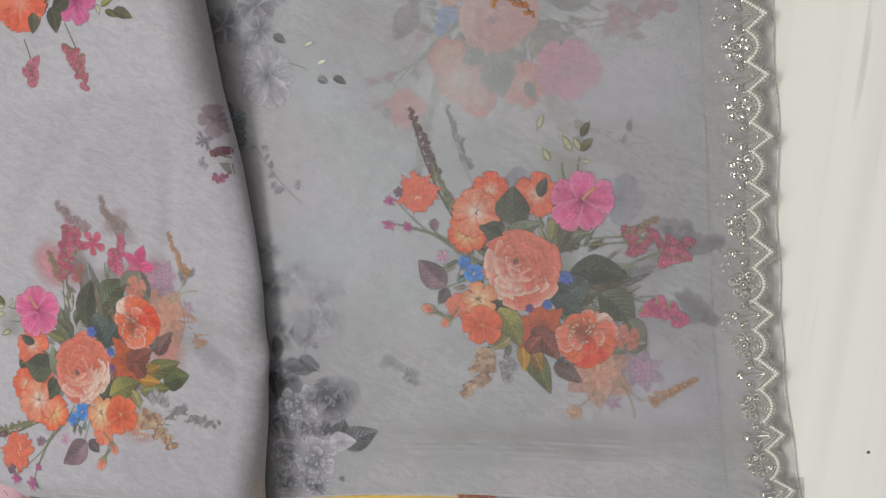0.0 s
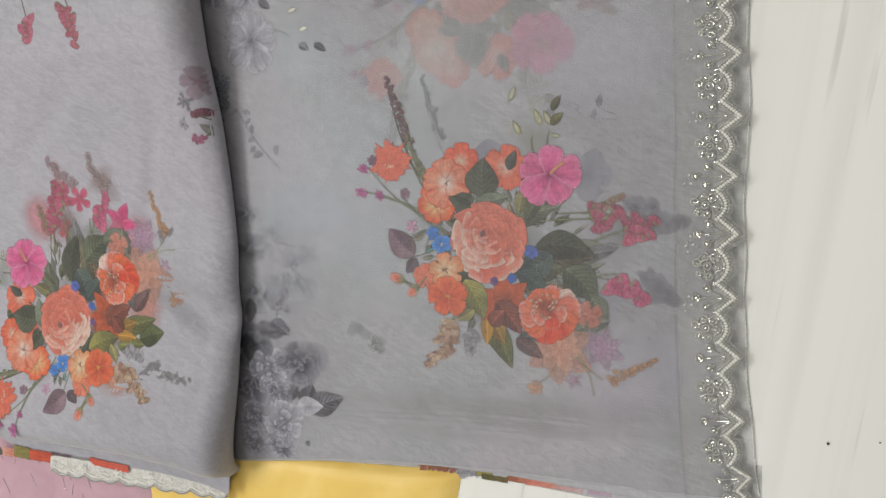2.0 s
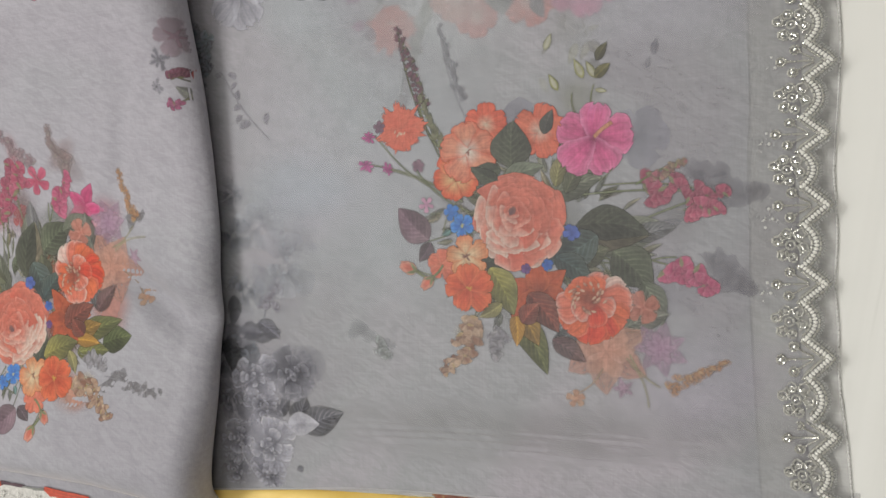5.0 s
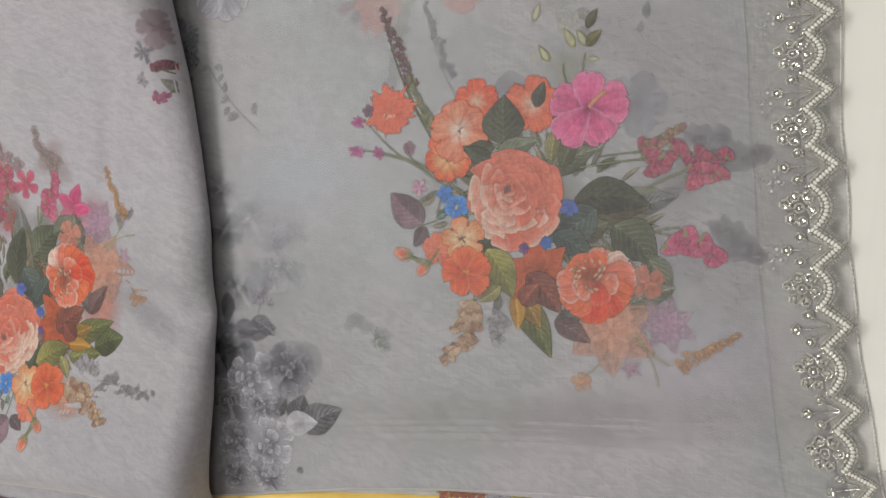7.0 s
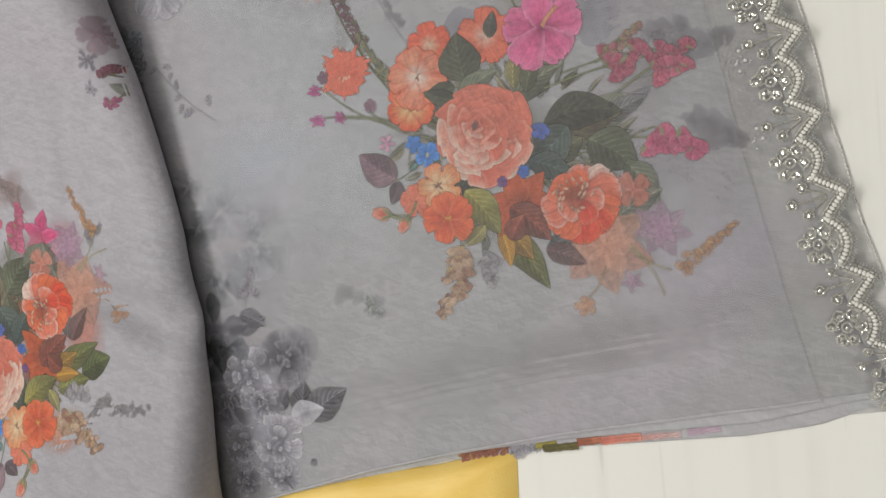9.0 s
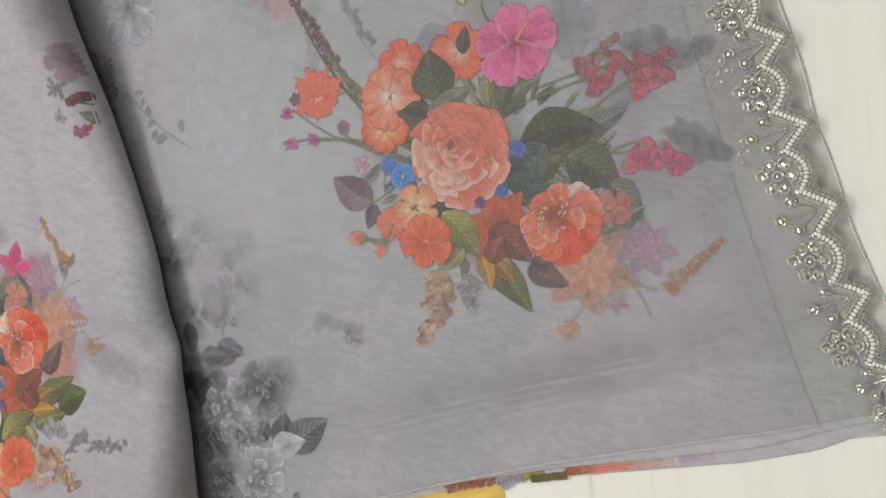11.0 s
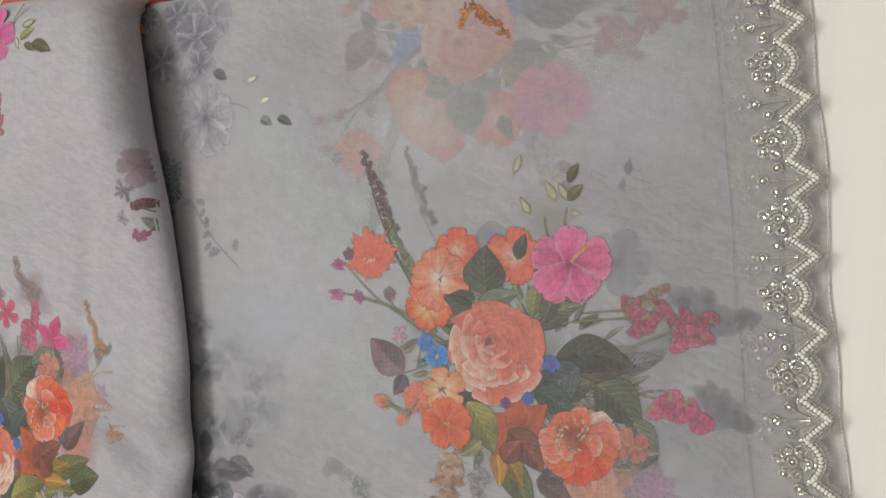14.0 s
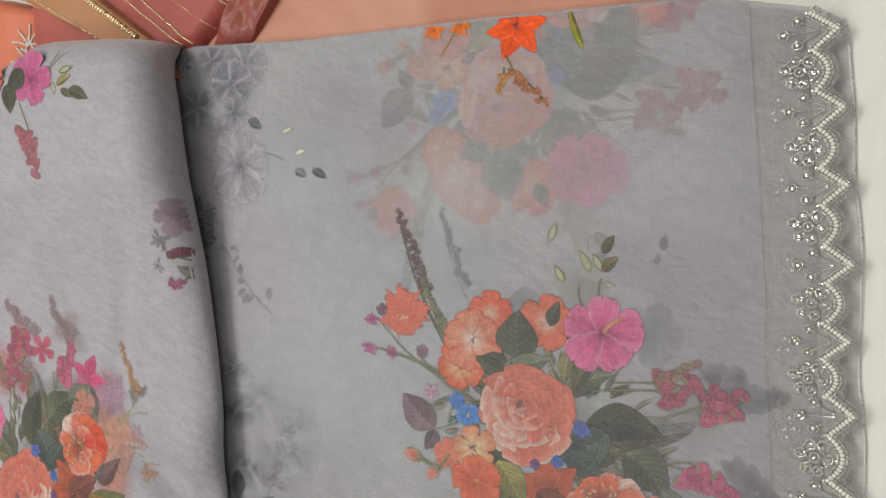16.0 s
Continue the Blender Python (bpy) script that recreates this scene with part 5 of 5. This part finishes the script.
STAINS = []
bundle_stains(STAINS)
lay_book(STAINS, bundle, roll_z, placed(0, 0), 4e-5, tint=settled, inside=on_roll)
LEFT = []
bouquet(LEFT, washes=True)
lay_book(LEFT, bundle, roll_z, placed(-0.2955, -0.049, 84.0), 9e-5, tint=settled, inside=on_roll)
FAR = []
far_prints(FAR)
lay_book(FAR, bundle, roll_z, placed(0, 0), 5e-5, tint=settled, inside=on_roll)
EDGE = []
roll_prints(EDGE)
lay_book(EDGE, bundle, roll_z, placed(0.009, -0.001), 4e-5, tint=settled, inside=on_roll)

STRIP = []
strip_prints(STRIP)
lay_book(STRIP, bundle, lambda x, y: 0.0195, placed(0, 0), 4e-5, tint=settled)
NEAR = []
near_prints(NEAR)
lay_book(NEAR, saree, lambda x, y: panel_z(x, y) * 0.31, placed(0, 0), 6e-5)


# ---- beaded trim ----
def bead(bm, at, r, stretch=(1, 1, 1), spin=0.0, seg=7, rings=5):
    m = Matrix.Translation(at) @ Matrix.Rotation(spin, 4, "Z") @ Matrix.Diagonal((r * stretch[0], r * stretch[1], r * stretch[2], 1))
    bmesh.ops.create_uvsphere(bm, u_segments=seg, v_segments=rings, radius=1, matrix=m)


def tube(bm, a, b, r, seg=6):
    a, b = Vector(a), Vector(b)
    d = b - a
    m = Matrix.Translation((a + b) / 2) @ d.to_track_quat("Z", "Y").to_matrix().to_4x4()
    bmesh.ops.create_cone(bm, cap_ends=True, segments=seg, radius1=r, radius2=r, depth=d.length, matrix=m)


PITCH = 0.03255


def loop(bm, at, r, spin):
    """A small ring of five glass beads."""
    ring = [Vector((at[0] + r * math.cos(spin + k * 1.2566), at[1] + r * math.sin(spin + k * 1.2566), at[2] + RND.uniform(-0.0009, 0.0009))) for k in range(5)]
    for k in range(5):
        p, q = ring[k], ring[(k + 1) % 5]
        tube(bm, p + (q - p) * 0.10, p + (q - p) * 0.90, 0.00050, 5)



def scallop_path():
    """One repeat: a pointed tip, then a round scallop; x outwards from the inner corners, y downwards along the edge."""
    pts = [(0.0096 * (1 - abs(k) / 8), 0.0080 * k / 8) for k in range(-8, 9)]
    half = PITCH / 2 - 0.0080
    pts += [(0.0052 * math.sin(math.pi * k / 16) ** 0.8, 0.0080 + 2 * half * k / 16) for k in range(1, 17)]
    return pts


def resample(pts, gap, shift=0.0):
    out, left = [], shift
    for (ax, ay), (bx, by) in zip(pts, pts[1:]):
        d = math.hypot(bx - ax, by - ay)
        s = left
        while s < d:
            f = s / d
            out.append((ax + (bx - ax) * f, ay + (by - ay) * f, math.atan2(by - ay, bx - ax)))
            s += gap
        left = s - d
    return out


def offset_path(pts, off):
    out = []
    for i, (x, y) in enumerate(pts):
        ax, ay = pts[max(i - 1, 0)]
        bx, by = pts[min(i + 1, len(pts) - 1)]
        a = math.atan2(by - ay, bx - ax)
        out.append((x + off * math.sin(a), y - off * math.cos(a)))
    return out


def trim_meshes():
    pts = scallop_path()
    made = {}
    bm = bmesh.new()
    for x, y, a in resample(pts, 0.00152, 0.0004):
        bead(bm, (x, y, 0.0011), 0.00078, (0.95, 1.38, 1.0), a + RND.uniform(-0.08, 0.08), 8, 6)
    made["white_bead_row"] = (bm, M_WHITE)
    bm = bmesh.new()
    for off, gap, shift in ((0.0018, 0.0023, 0.0006), (-0.0018, 0.0024, 0.0003)):
        for x, y, a in resample(offset_path(pts, off), gap, shift):
            dx, dy = 0.00095 * math.cos(a), 0.00095 * math.sin(a)
            tube(bm, (x - dx, y - dy, 0.0007), (x + dx, y + dy, 0.0007 + RND.uniform(-0.0003, 0.0004)), 0.00052, 5)
    made["silver_bugle_row"] = (bm, M_SILVER)
    bm = bmesh.new()
    for off in (0.0028, 0.0035):
        for x, y, a in resample(offset_path(pts, off), 0.0012):
            if RND.random() < 0.85:
                bead(bm, (x, y, 0.0004), 0.00042, (1, 1, 0.7), 0, 6, 4)
    made["seed_bead_edging"] = (bm, M_GREY)
    # the round flower beside the scallop
    bm = bmesh.new()
    cx, cy = -0.0052, PITCH / 2
    for k in range(6):
        a = 2 * math.pi * k / 6 + 0.2 + RND.uniform(-0.15, 0.15)
        q = RND.uniform(0.0044, 0.0056)
        loop(bm, (cx + q * math.cos(a), cy + q * math.sin(a), RND.uniform(0.0008, 0.0016)), RND.uniform(0.0020, 0.0026), a + RND.uniform(-0.9, 0.9))
    loop(bm, (cx, cy, 0.0016), 0.0021, 0.4)
    for k in range(6):
        a = 2 * math.pi * k / 6 + 0.2
        bead(bm, (cx + 0.005 * math.cos(a), cy + 0.005 * math.sin(a), 0.0017), 0.0010, (1, 1, 0.8), 0, 6, 4)
    for k in range(12):
        a, q = RND.uniform(0, 6.28), RND.uniform(0.0022, 0.0060)
        px, py, s = cx + q * math.cos(a), cy + q * math.sin(a), RND.uniform(-1.6, 1.6)
        tube(bm, (px, py, 0.0012), (px + 0.0017 * math.cos(a + s), py + 0.0017 * math.sin(a + s), RND.uniform(0.0008, 0.0022)), 0.00045, 4)
    for k in range(9):
        a = RND.uniform(0, 6.28)
        bead(bm, (cx + 0.0058 * math.cos(a), cy + 0.0058 * math.sin(a), 0.0008), 0.0006, (1, 1, 0.9), 0, 5, 4)
    bead(bm, (cx, cy, 0.0018), 0.0007, (1, 1, 0.9), 0, 7, 5)
    made["bead_flower"] = (bm, M_GLASS)
    # the three-stemmed sprig behind the tip
    bm = bmesh.new()
    for ex, ey in ((-0.0045, -0.0052), (-0.0100, 0.0), (-0.0052, 0.0050)):
        tube(bm, (0.0030, ey * 0.15, 0.0008), (ex * 0.35, ey * 0.62, 0.0008), 0.0004, 5)
        tube(bm, (ex * 0.4, ey * 0.68, 0.0008), (ex * 0.8, ey * 0.9, 0.0009), 0.0004, 5)
        loop(bm, (ex, ey, 0.0010), 0.0021, ey * 300)
        bead(bm, (ex, ey, 0.0014), 0.0011, (1, 1, 0.9), 0, 7, 5)
    for sy in (-1, 1):
        tube(bm, (0.0052, sy * 0.0012, 0.0008), (0.0004, sy * 0.0052, 0.0008), 0.0004, 5)
        bead(bm, (-0.0010, sy * 0.0079, 0.0009), 0.0008, (1, 1, 0.9), 0, 7, 5)
    made["bead_sprig"] = (bm, M_SILVER)
    # tulle that carries the beads
    bm = bmesh.new()
    outer = offset_path(pts, 0.0040)
    lo = [bm.verts.new((-0.0015, y, 0.0)) for x, y in pts]
    hi = [bm.verts.new((x, y, 0.0)) for (x, y) in outer]
    for i in range(len(pts) - 1):
        bm.faces.new((lo[i], hi[i], hi[i + 1], lo[i + 1]))
    made["tulle_backing"] = (bm, M_TULLE)
    out = {}
    for name, (bm, mat) in made.items():
        me = bpy.data.meshes.new(name)
        bm.to_mesh(me)
        bm.free()
        me.materials.append(mat)
        me.polygons.foreach_set("use_smooth", [name in ("white_bead_row", "seed_bead_edging", "tulle_backing")] * len(me.polygons))
        out[name] = me
    for name in ("bead_flower", "bead_sprig"):
        me = out[name].copy()
        me.materials.clear()
        me.materials.append(M_DULL)
        out["dim_" + name] = me
    return out


TRIM = trim_meshes()


MAIN_TRIM = ("white_bead_row", "silver_bugle_row", "seed_bead_edging", "bead_flower", "bead_sprig", "tulle_backing")


def trim_repeat(parent, x, y, z, spin, mirror=1, scale=1.0, names=MAIN_TRIM, along=1.0):
    for name in names:
        ob = new(name.replace("dim_", ""), TRIM[name])
        ob.parent = parent
        ob.matrix_basis = pose(x, y, z, 0, 0, spin) @ Matrix.Diagonal((scale * mirror, -scale * along, scale, 1))


TIPS = (0.158, 0.127, 0.096, 0.0645, 0.0337, 0.0032, -0.0311, -0.0640, -0.0998)
lace = thing("lace_trim", "silver and white beaded scalloped lace trim along the saree edge", "lace trim")
for k, y in enumerate(TIPS):
    slope = (lace_line(y - 0.012) - lace_line(y + 0.012)) / 0.024
    x = lace_line(y)
    gap = y - TIPS[k + 1] if k + 1 < len(TIPS) else 0.034
    trim_repeat(lace, x, y, panel_z(x, y) + 0.0006, math.degrees(math.atan(slope)), 1, 1.0, MAIN_TRIM, gap / PITCH)
# the last tip turns in under the near corner
trim_repeat(lace, 0.1335, -0.1318, 0.0062, 10, 1, 0.85, MAIN_TRIM)
under_lace = thing("lace_trim", "beaded lace trim of the lower layer, seen through organza", "lace trim")
for k in range(-1, 5):
    y = 0.0140 + k * PITCH
    slope = (lace_line(y - 0.012) - lace_line(y + 0.012)) / 0.024
    x = lace_line(y) - 0.0120
    trim_repeat(under_lace, x, y, panel_z(x, y) * 0.80, math.degrees(math.atan(slope)), 1, 0.95, ("dim_bead_flower", "dim_bead_sprig"))

# the trim of the bundle, on its far side and along its near end
left_lace = thing("lace_trim", "narrow beaded lace trim on the edge of the bundle", "lace trim")
y = -0.100
while y < 0.168:
    slope = (roll_left(y - 0.012) - roll_left(y + 0.012)) / 0.024
    x = roll_left(y) + 0.0088
    trim_repeat(left_lace, x, y, roll_top(x, y) + 0.0003, math.degrees(math.atan(slope)), -1, 0.75, ("white_bead_row", "bead_flower", "bead_sprig", "tulle_backing"))
    y += PITCH * 0.75
near_lace = thing("lace_trim", "cream beaded lace trim with a wavy corded edge below the bundle", "lace trim")


NEAR_Y = -0.1640


def near_edge(x):
    """The wavy outer edge of the cream lace: lobes of uneven depth."""
    return NEAR_Y - 0.055 * (x + 0.30) - 0.0022 * abs(math.sin((x + 0.305) * math.pi / 0.0145)) - 0.0016 * abs(math.sin((x + 0.305) * math.pi / 0.029))


def near_lace_z(x):
    return 0.0196 - 0.0068 * max(0.0, (x + 0.30) / 0.11)


verts = []
xs = np.linspace(-0.336, -0.190, 150)
for x in xs:
    for f in np.linspace(0, 1, 8):
        y0 = NEAR_Y + 0.0095 - 0.05 * (x + 0.30)
        y = y0 + f * (near_edge(x) - y0)
        verts.append((x, y, near_lace_z(x) + 0.0010 * math.sin(f * math.pi * 0.6) + 0.0005 * wave(x, y, 0.006, 12.0)))
mesh_object("lace_band", verts, grid_faces(150, 8), M_LACE, near_lace)
for name, off, r, mat in (("corded_edge", 0.0, 0.0006, M_LACE), ("outer_cord", -0.0012, 0.0006, M_GREY), ("inner_cord", 0.0030, 0.0004, M_WHITE)):
    bm = bmesh.new()
    pts = [Vector((x, near_edge(x) + off, near_lace_z(x) + 0.0012)) for x in xs]
    for p, q in zip(pts, pts[1:]):
        tube(bm, p, q, r, 6)
    part(name, bm, mat, near_lace)
bm = bmesh.new()
for k in range(260):
    x = RND.uniform(-0.334, -0.192)
    y = near_edge(x) + RND.uniform(0.0015, 0.0085)
    bead(bm, (x, y, near_lace_z(x) + 0.0016), RND.uniform(0.0003, 0.0005), (1.5, 0.9, 0.7), RND.uniform(0, 3), 5, 4)
tagged(part("sequins", bm, M_WHITE, near_lace), "pearly sequins scattered over the lace", kind="stuff")


# ---- other cloths on the table ----
def loose_cloth(name, label, material, corners, thick, bumps, size, seed, nu=50, nv=50, roll=0.006, category="fabric", base=0.0, flat=False):
    """A soft folded piece: four corners counter-clockwise, a rounded edge and creases."""
    ob = thing(name, label, category)
    (x0, y0), (x1, y1), (x2, y2), (x3, y3) = corners
    verts = []
    for i in range(nu):
        for j in range(nv):
            u, v = i / (nu - 1), j / (nv - 1)
            x = (1 - u) * (1 - v) * x0 + u * (1 - v) * x1 + u * v * x2 + (1 - u) * v * x3
            y = (1 - u) * (1 - v) * y0 + u * (1 - v) * y1 + u * v * y2 + (1 - u) * v * y3
            side = min(u, 1 - u, v, 1 - v)
            x += 0.0015 * wave(x, y, 0.03, seed + 3)
            y += 0.0015 * wave(x, y, 0.03, seed + 4)
            edge = min(1.0, side / 0.10)
            z = base + thick * math.sqrt(1 - (1 - edge) ** 2) + bumps * edge * (wave(x, y * 0.5, size, seed) + 0.4 * wave(x, y, size / 3, seed + 1))
            verts.append((x, y, max(z, base + 0.0006 if side > 0 else base + 0.0003)))
    mesh_object("cloth", verts, grid_faces(nu, nv), material, ob)
    return ob


yellow = loose_cloth("yellow_cloth", "folded bright yellow satin cloth tucked under the saree", M_YELLOW, ((-0.32, -0.26), (-0.050, -0.27), (-0.0255, -0.1450), (-0.32, -0.143)), 0.0075, 0.0016, 0.05, 11)
mauve = loose_cloth("mauve_cloth", "soft mauve pink organza cloth under the bundle", M_MAUVE, ((-0.50, -0.26), (-0.245, -0.25), (-0.26, -0.12), (-0.46, 0.17)), 0.011, 0.0025, 0.04, 21)
peach = loose_cloth("peach_cloth", "smooth folded peach georgette cloth behind the saree", M_PEACH, ((-0.23, 0.165), (0.0835, 0.165), (0.0875, 0.36), (-0.23, 0.36)), 0.0085, 0.0022, 0.045, 31)
maroon = loose_cloth("maroon_cloth", "crumpled dark maroon silk fold beside the striped cloth", M_MAROON, ((-0.166, 0.1855), (-0.138, 0.1895), (-0.035, 0.300), (-0.085, 0.312)), 0.0135, 0.004, 0.014, 71, 70, 70)
rose_cloth = loose_cloth("striped_cloth", "dusty rose silk cloth with woven gold stripes", M_ROSE, ((-0.290, 0.176), (-0.168, 0.1905), (-0.045, 0.289), (-0.290, 0.37)), 0.0165, 0.002, 0.06, 41, 70, 70)
tan_cloth = loose_cloth("tan_cloth", "tan peach silk cloth with gold thread lines and gold edge", M_TAN, ((-0.370, 0.280), (-0.180, 0.176), (-0.187, 0.1945), (-0.350, 0.324)), 0.010, 0.002, 0.05, 51, 60, 60, base=0.0135)
orange_cloth = loose_cloth("orange_cloth", "orange-red silk cloth with white embroidery", M_ORANGE, ((-0.56, 0.17), (-0.36, 0.17), (-0.215, 0.215), (-0.52, 0.30)), 0.0145, 0.003, 0.06, 61)


def cloth_height(ob):
    """The height of a loose cloth at a place, from its own mesh."""
    from mathutils.bvhtree import BVHTree
    me = ob.children[0].data
    tree = BVHTree.FromPolygons([v.co.copy() for v in me.vertices], [tuple(p.vertices) for p in me.polygons])

    def z(x, y):
        hit_at = tree.ray_cast(Vector((x, y, 0.5)), Vector((0, 0, -1)))[0]
        return hit_at.z if hit_at else 0.001
    return z


def thread_line(name, parent, zf, a, b, r, material, n=40, wig=0.0006, dash=0.0):
    bm = bmesh.new()
    pts = []
    for k in range(n):
        f = k / (n - 1)
        x, y = a[0] + f * (b[0] - a[0]), a[1] + f * (b[1] - a[1])
        x += wig * wave(x, y, 0.01, a[0] * 50)
        y += wig * wave(x, y, 0.01, a[1] * 50 + 9)
        pts.append(Vector((x, y, zf(x, y) + r * 0.6)))
    for k, (p, q) in enumerate(zip(pts, pts[1:])):
        if dash and RND.random() < dash:
            continue
        tube(bm, p, q, r, 5)
    return part(name, bm, material, parent)


zr = cloth_height(rose_cloth)


def stripe(parent, zf, a, b, r=0.0005, dash=0.06):
    """a and b in millimetres of the table."""
    thread_line("gold_stripe", parent, zf, (a[0] / 1000, a[1] / 1000), (b[0] / 1000, b[1] / 1000), r, M_GOLD, 46, 0.0005, dash)


stripe(rose_cloth, zr, (-240.5, 248.0), (-177.1, 194.1))
stripe(rose_cloth, zr, (-221.9, 241.5), (-169.6, 193.0))
stripe(rose_cloth, zr, (-174.7, 234.8), (-138.6, 203.4))
stripe(rose_cloth, zr, (-169.8, 234.0), (-137.7, 205.7))
stripe(rose_cloth, zr, (-164.2, 233.0), (-136.2, 208.1))
stripe(rose_cloth, zr, (-181.4, 219.1), (-154.4, 198.4), 0.00018, 0.3)
zt = cloth_height(tan_cloth)
stripe(tan_cloth, zt, (-298.6, 249.8), (-228.4, 203.7), 0.0004, 0.15)
stripe(tan_cloth, zt, (-299.0, 244.7), (-238.8, 205.8), 0.0004, 0.15)
stripe(tan_cloth, zt, (-296.0, 254.4), (-250.0, 233.4), 0.0002, 0.3)
bm = bmesh.new()
for k in range(46):
    f = k / 45
    A, B = (-270.7, 255.3), (-199.8, 200.0)
    x, y = (A[0] + f * (B[0] - A[0])) / 1000, (A[1] + f * (B[1] - A[1])) / 1000
    bead(bm, (x, y, zt(x, y) + 0.0010), 0.0014, (1.5, 0.6, 0.9), 0.6 + RND.uniform(-0.5, 0.5))
part("gold_beaded_edge", bm, M_GOLD, tan_cloth)

zo = cloth_height(orange_cloth)
for ax, ay in ((-0.288, 0.209), (-0.281, 0.204), (-0.273, 0.207), (-0.290, 0.199)):
    for k in range(4):
        a = 0.8 + k * 0.7
        thread_line("embroidery", orange_cloth, zo, (ax, ay), (ax + 0.013 * math.cos(a), ay + 0.013 * math.sin(a)), 0.0007, M_THREAD, 10, 0.002)
for ay in (0.062, 0.078):
    for k in range(5):
        a = 1.2 + k * 0.8
        thread_line("embroidery", orange_cloth, zo, (-0.398, ay), (-0.398 + 0.012 * math.cos(a), ay + 0.012 * math.sin(a)), 0.0005, M_THREAD, 10, 0.002)
zm = cloth_height(mauve)
for k in range(26):
    x, y = RND.uniform(-0.42, -0.31), RND.uniform(-0.20, -0.145)
    thread_line("silver_thread", mauve, zm, (x, y), (x + RND.uniform(-0.003, 0.006), y - RND.uniform(0.004, 0.014)), 0.00022, M_SILVER, 6, 0.0006)

# the rolled hem that lies beyond the trim
bm = bmesh.new()
last = None
for k in range(160):
    y = -0.142 + k * 0.0019
    x = lace_line(y) + 0.0140 + 0.0012 * wave(0, y, 0.03, 6.0)
    here = Vector((x, y, 0.0016 + 0.0004 * wave(x, y, 0.02, 4.0)))
    if last is not None:
        tube(bm, last, here, 0.0004, 6)
    last = here
part("rolled_hem", bm, M_HEMROLL, saree, "pale rolled hem along the edge")

# a crumb of dark grit on the table
for gx, gy, r in ((0.1805, -0.1105, 0.0008), (0.205, -0.108, 0.0005)):
    bm = bmesh.new()
    bmesh.ops.create_icosphere(bm, subdivisions=2, radius=r)
    for v in bm.verts:
        v.co *= 1 + 0.25 * noise.noise(v.co * 900)
        v.co += Vector((gx, gy, r * 0.8))
    me = bpy.data.meshes.new("grit")
    bm.to_mesh(me)
    bm.free()
    me.materials.append(M_SPECK)
    tagged(new("grit", me), "tiny dark brown crumb of grit on the table", "grit")
